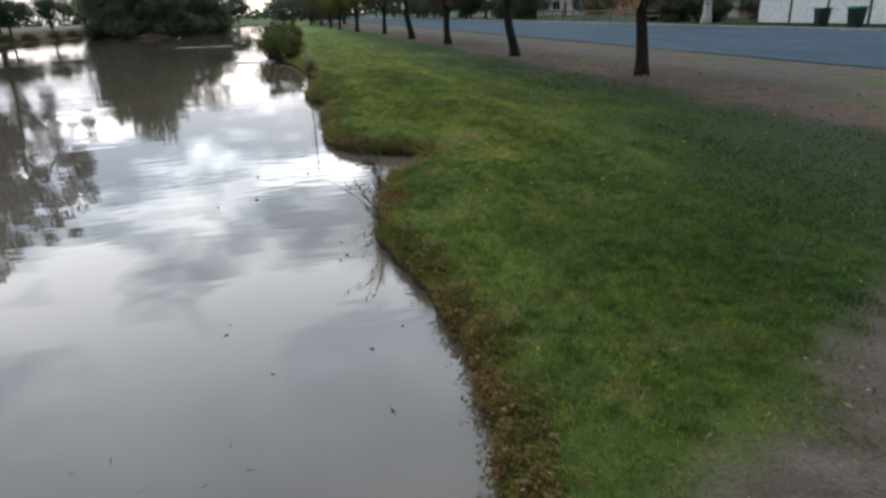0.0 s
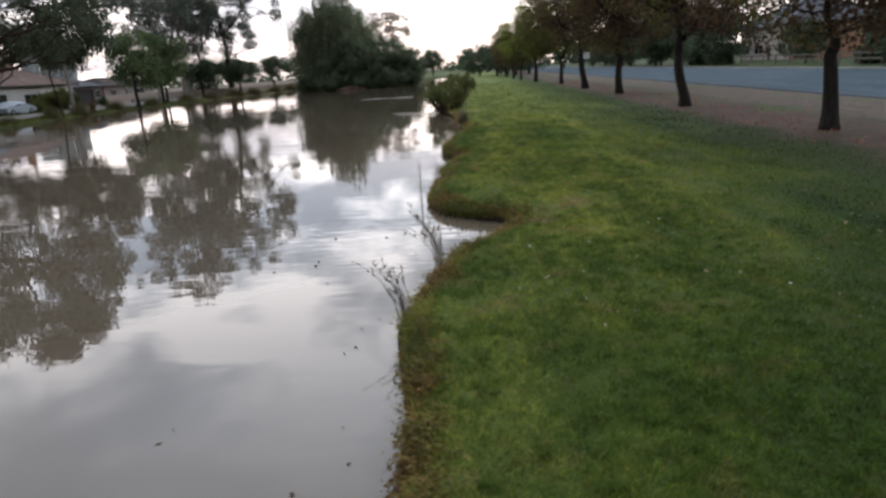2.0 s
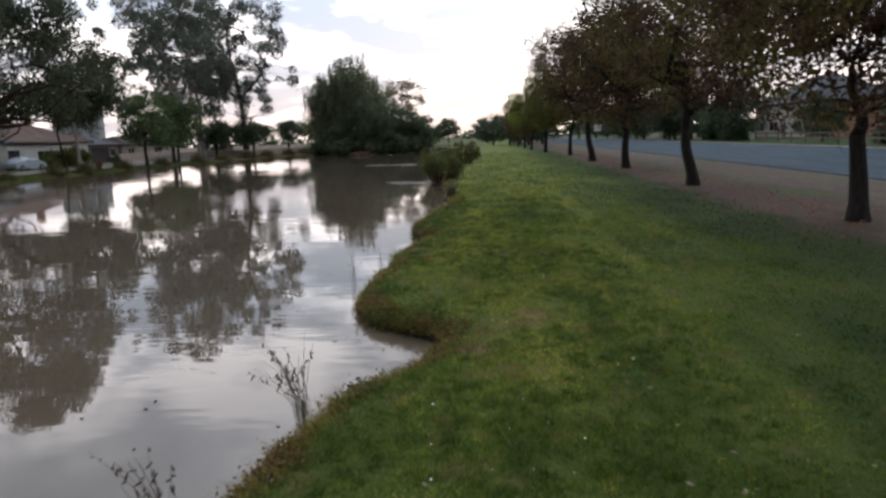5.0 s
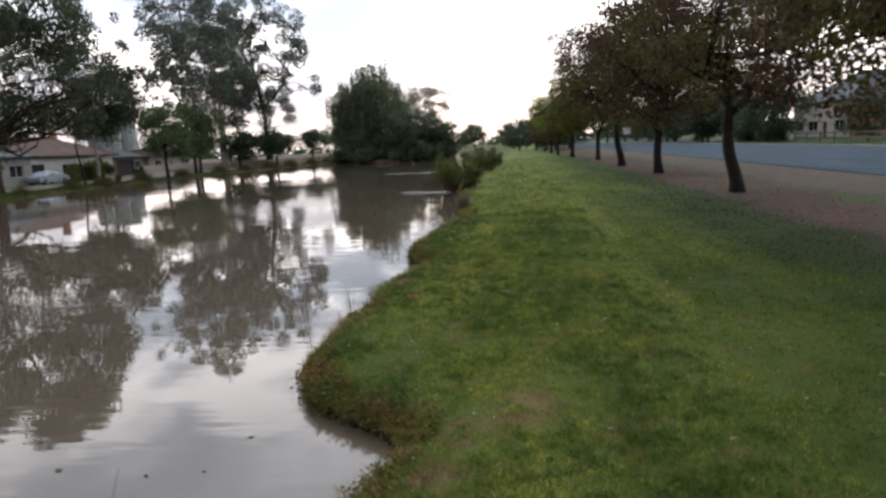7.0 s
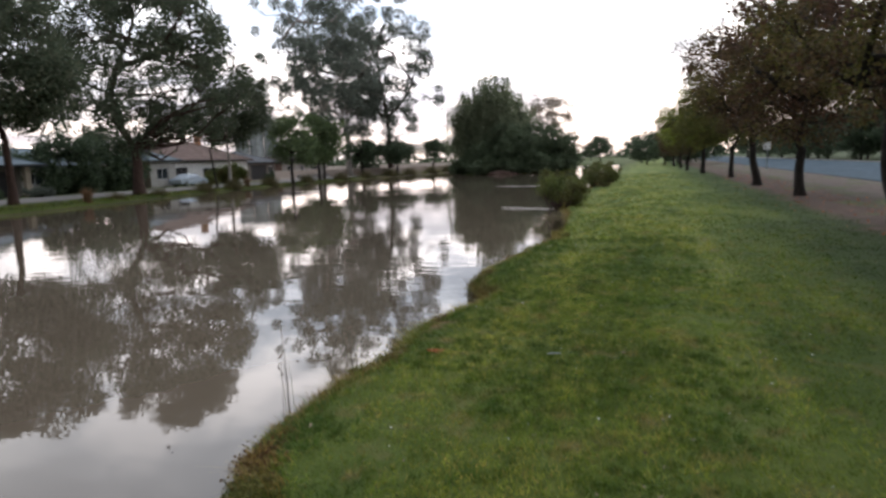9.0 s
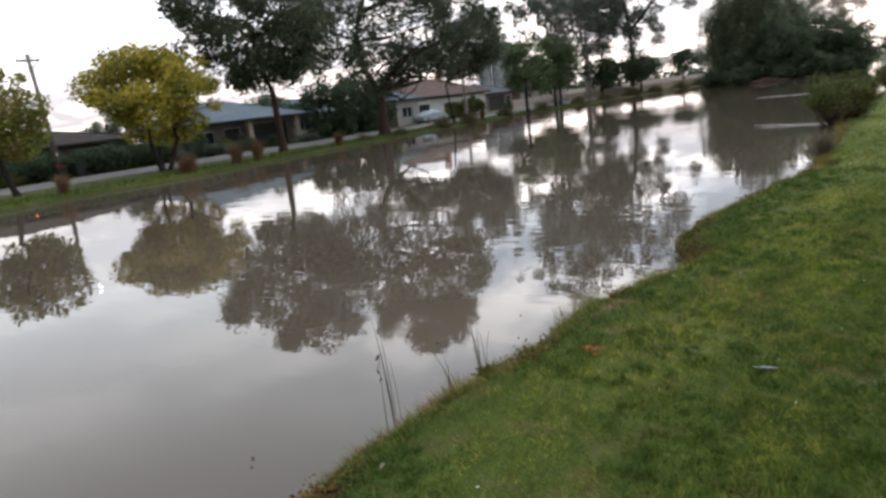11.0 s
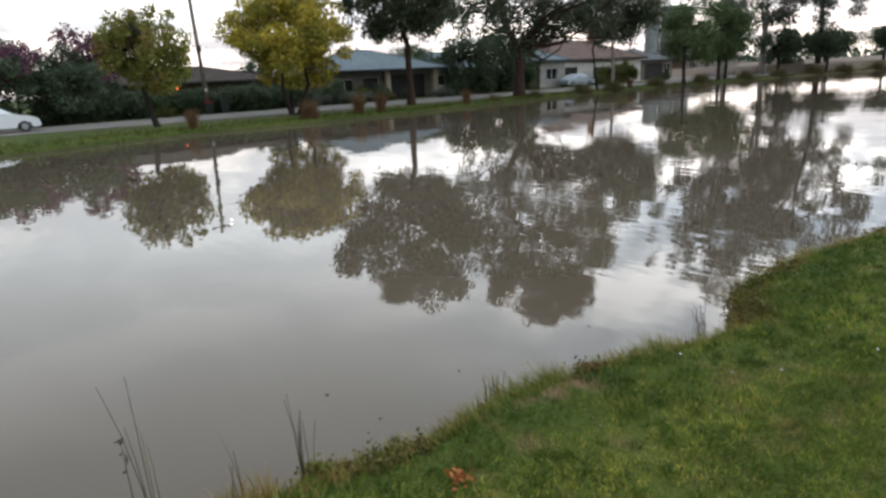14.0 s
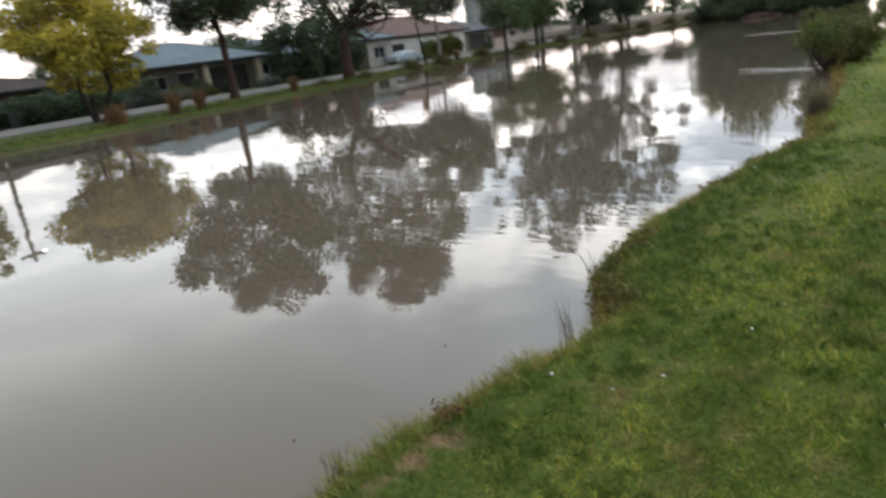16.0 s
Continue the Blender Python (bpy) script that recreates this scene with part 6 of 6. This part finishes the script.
def bank_weeds(seed, y0, y1, clumps, per):
    """Low leafy weeds in uneven cushions over the turf edge."""
    rng = np.random.default_rng(seed)
    line = SHORE[(SHORE[:, 1] > y0) & (SHORE[:, 1] < y1) & (SHORE[:, 0] > -3)]
    k = rng.integers(0, len(line) - 1, clumps)
    c = line[k] + (line[k + 1] - line[k]) * rng.uniform(size=(clumps, 1)) + np.stack([rng.normal(0.08, 0.09, clumps), rng.normal(0, 0.05, clumps)], 1)
    d, z = ground_at(c)
    ok = (d > -0.03) & (d < 0.3)
    c, z = c[ok], np.maximum(z[ok], WATER_Z + 0.03)
    dens = np.array([noise.noise(Vector((q[0] * 1.5, q[1] * 1.5, 4))) for q in c])
    inner = (c[:, 1] > 6.9) & (c[:, 1] < 8.6) & (c[:, 0] > 1.0)
    ok = (dens > np.where(c[:, 1] > 9.6, 0.16, -0.12)) & ~(inner & (rng.uniform(size=len(c)) < 0.75))
    c, z = c[ok], z[ok]
    r = rng.uniform(0.03, 0.075, len(c)) * (1 + 0.5 * rng.uniform(size=len(c)) ** 3)
    g = rng.normal(size=(len(c), per, 3)) * 0.55
    pts = np.concatenate([c, (z + 0.02)[:, None]], 1)[:, None, :] + g * r[:, None, None]
    pts[:, :, 2] = np.maximum(pts[:, :, 2], z[:, None] - 0.02)
    pts = pts.reshape(-1, 3)
    me = leaves_mesh("bank_weeds", rng, pts, rng.uniform(0.6, 1.3, len(pts)), 0.030, 0.018, 0.1)
    tagged(part("bank_weeds", me, M_WEED), "brown and green leafy weeds over the bank", "weeds", kind="stuff")


bank_weeds(41, 0.9, 24, 2700, 40)


def far_fringe():
    rng = np.random.default_rng(35)
    line = SHORE[(SHORE[:, 0] < -20) & (SHORE[:, 1] > 2) & (SHORE[:, 1] < 125)]
    pts = []
    for a, b in zip(line[:-1], line[1:]):
        ln = np.linalg.norm(b - a)
        k = int(ln * 130)
        pts.append(a + (b - a) * rng.uniform(size=(k, 1)) + np.stack([0.12 - np.abs(rng.normal(size=k)) * 2.2, rng.normal(size=k) * 0.2], 1))
    xy = np.concatenate(pts)
    d, z = ground_at(xy)
    k = (d > -0.1) & (xy[:, 0] > -37.0)
    me = blade_mesh("bank_grass", rng, xy[k], np.maximum(z[k], WATER_Z + 0.02), 0.2, 0.045, 0.7, 2)
    tagged(part("bank_grass", me, M_GRASS), "rough green grass along the far bank", "grass", kind="stuff")


far_fringe()


# ---------------------------------------------------------------- litter
def fallen(seed, xy, ln, wd, name, label, material):
    rng = np.random.default_rng(seed)
    d, z = ground_at(xy)
    c = np.stack([xy[:, 0], xy[:, 1], z + rng.uniform(0.03, 0.05, len(xy))], 1)[d > 0.1]
    me = leaves_mesh(name, rng, c, rng.uniform(0.6, 1.3, len(c)), ln, wd, 0.0, 0.82)
    return tagged(part(name, me, material), label, "leaves", kind="stuff")


_r = np.random.default_rng(77)
LIT = np.concatenate([scatter(_r, 220, 0.8, 8, 1.0, 18), np.stack([_r.normal(4.6, 1.3, 260), _r.normal(5.5, 2.6, 260)], 1), np.stack([_r.normal(3.4, 1.2, 260), _r.normal(0.9, 0.5, 260)], 1)])
fallen(78, LIT, 0.046, 0.016, "fallen_leaves", "pale dry leaves strewn over the grass", M_LITTER)
fallen(79, np.stack([_r.normal(8.8, 0.9, 900), _r.uniform(6, 60, 900)], 1), 0.07, 0.035, "fallen_leaves", "brown fallen leaves under the street trees", M_LITTER_RED)
fallen(80, np.stack([_r.normal(1.02, 0.03, 46), _r.normal(11.72, 0.03, 46)], 1), 0.03, 0.018, "leaf_scrap", "small heap of orange leaves on the grass", M_LITTER_RED)
fallen(81, np.array([(1.74, 2.26), (1.70, 2.22), (1.63, 1.98), (1.66, 2.0), (1.6, 1.96)]), 0.12, 0.022, "fallen_leaves", "long pale gum leaves lying on the grass", M_LITTER)


def floating(seed, xy, ln, wd, name, label, material):
    """Bits that lie on the water."""
    rng = np.random.default_rng(seed)
    d = shore_distance(xy[:, 0], xy[:, 1])
    c = np.stack([xy[:, 0], xy[:, 1], np.full(len(xy), WATER_Z + 0.006)], 1)[d < -0.08]
    me = leaves_mesh(name, rng, c, rng.uniform(0.5, 1.4, len(c)), ln, wd, 0.0, 0.97)
    return tagged(part(name, me, material), label, "leaves", kind="stuff")


floating(91, np.stack([0.4 - np.abs(_r.normal(0, 0.6, 34)), _r.uniform(2.0, 14, 34)], 1), 0.042, 0.018, "floating_leaves", "dark sodden leaves afloat beside the bank", M_SEED)
# slivers added on the surface for dim twig-like shapes of submerged weed
floating(92, np.stack([_r.normal(-0.95, 0.3, 12), _r.normal(1.7, 0.3, 12)], 1), 0.10, 0.008, "floating_slivers", "thin dark slivers on the water near the bank", M_SEED)
M_FLECK = rough_mat("down_flecks", (0.55, 0.55, 0.54), (0.7, 0.7, 0.69), 30, 0.8, 0.1, 0.002)
fallen(83, np.stack([_r.uniform(0.5, 4.5, 80), _r.uniform(5, 20, 80)], 1), 0.022, 0.014, "down_flecks", "tiny white flecks of down on the grass", M_FLECK)


def feather(x, y):
    e = thing("feather", "small grey and white feather lying on the grass", "feather", at=pose(x, y, 0.035, 0, 8, 35) @ Matrix.Scale(0.8, 4))
    v = Shape()
    n = 9
    for k in range(n):
        t = k / (n - 1)
        w = 0.022 * math.sin(math.pi * min(1, t * 0.85 + 0.12))
        v.v += [(t * 0.16, -w, 0.004 * math.sin(3 * t)), (t * 0.16, 0, 0.006 * math.sin(3 * t) + 0.004), (t * 0.16, w, 0.004 * math.sin(3 * t))]
    for k in range(n - 1):
        i = k * 3
        v.f += [(i, i + 3, i + 4, i + 1), (i + 1, i + 4, i + 5, i + 2)]
    part("vane", v, M_FEATHER, e)
    part("quill", Shape().tube([(-0.03, 0, 0), (0.16, 0, 0.006)], [0.0022, 0.0012], 6), M_FRAMEW, e)


M_FEATHER = rough_mat("feather", (0.12, 0.13, 0.15), (0.26, 0.27, 0.29), 30, 0.8, 0.1, 0.002)
feather(2.09, 11.88)
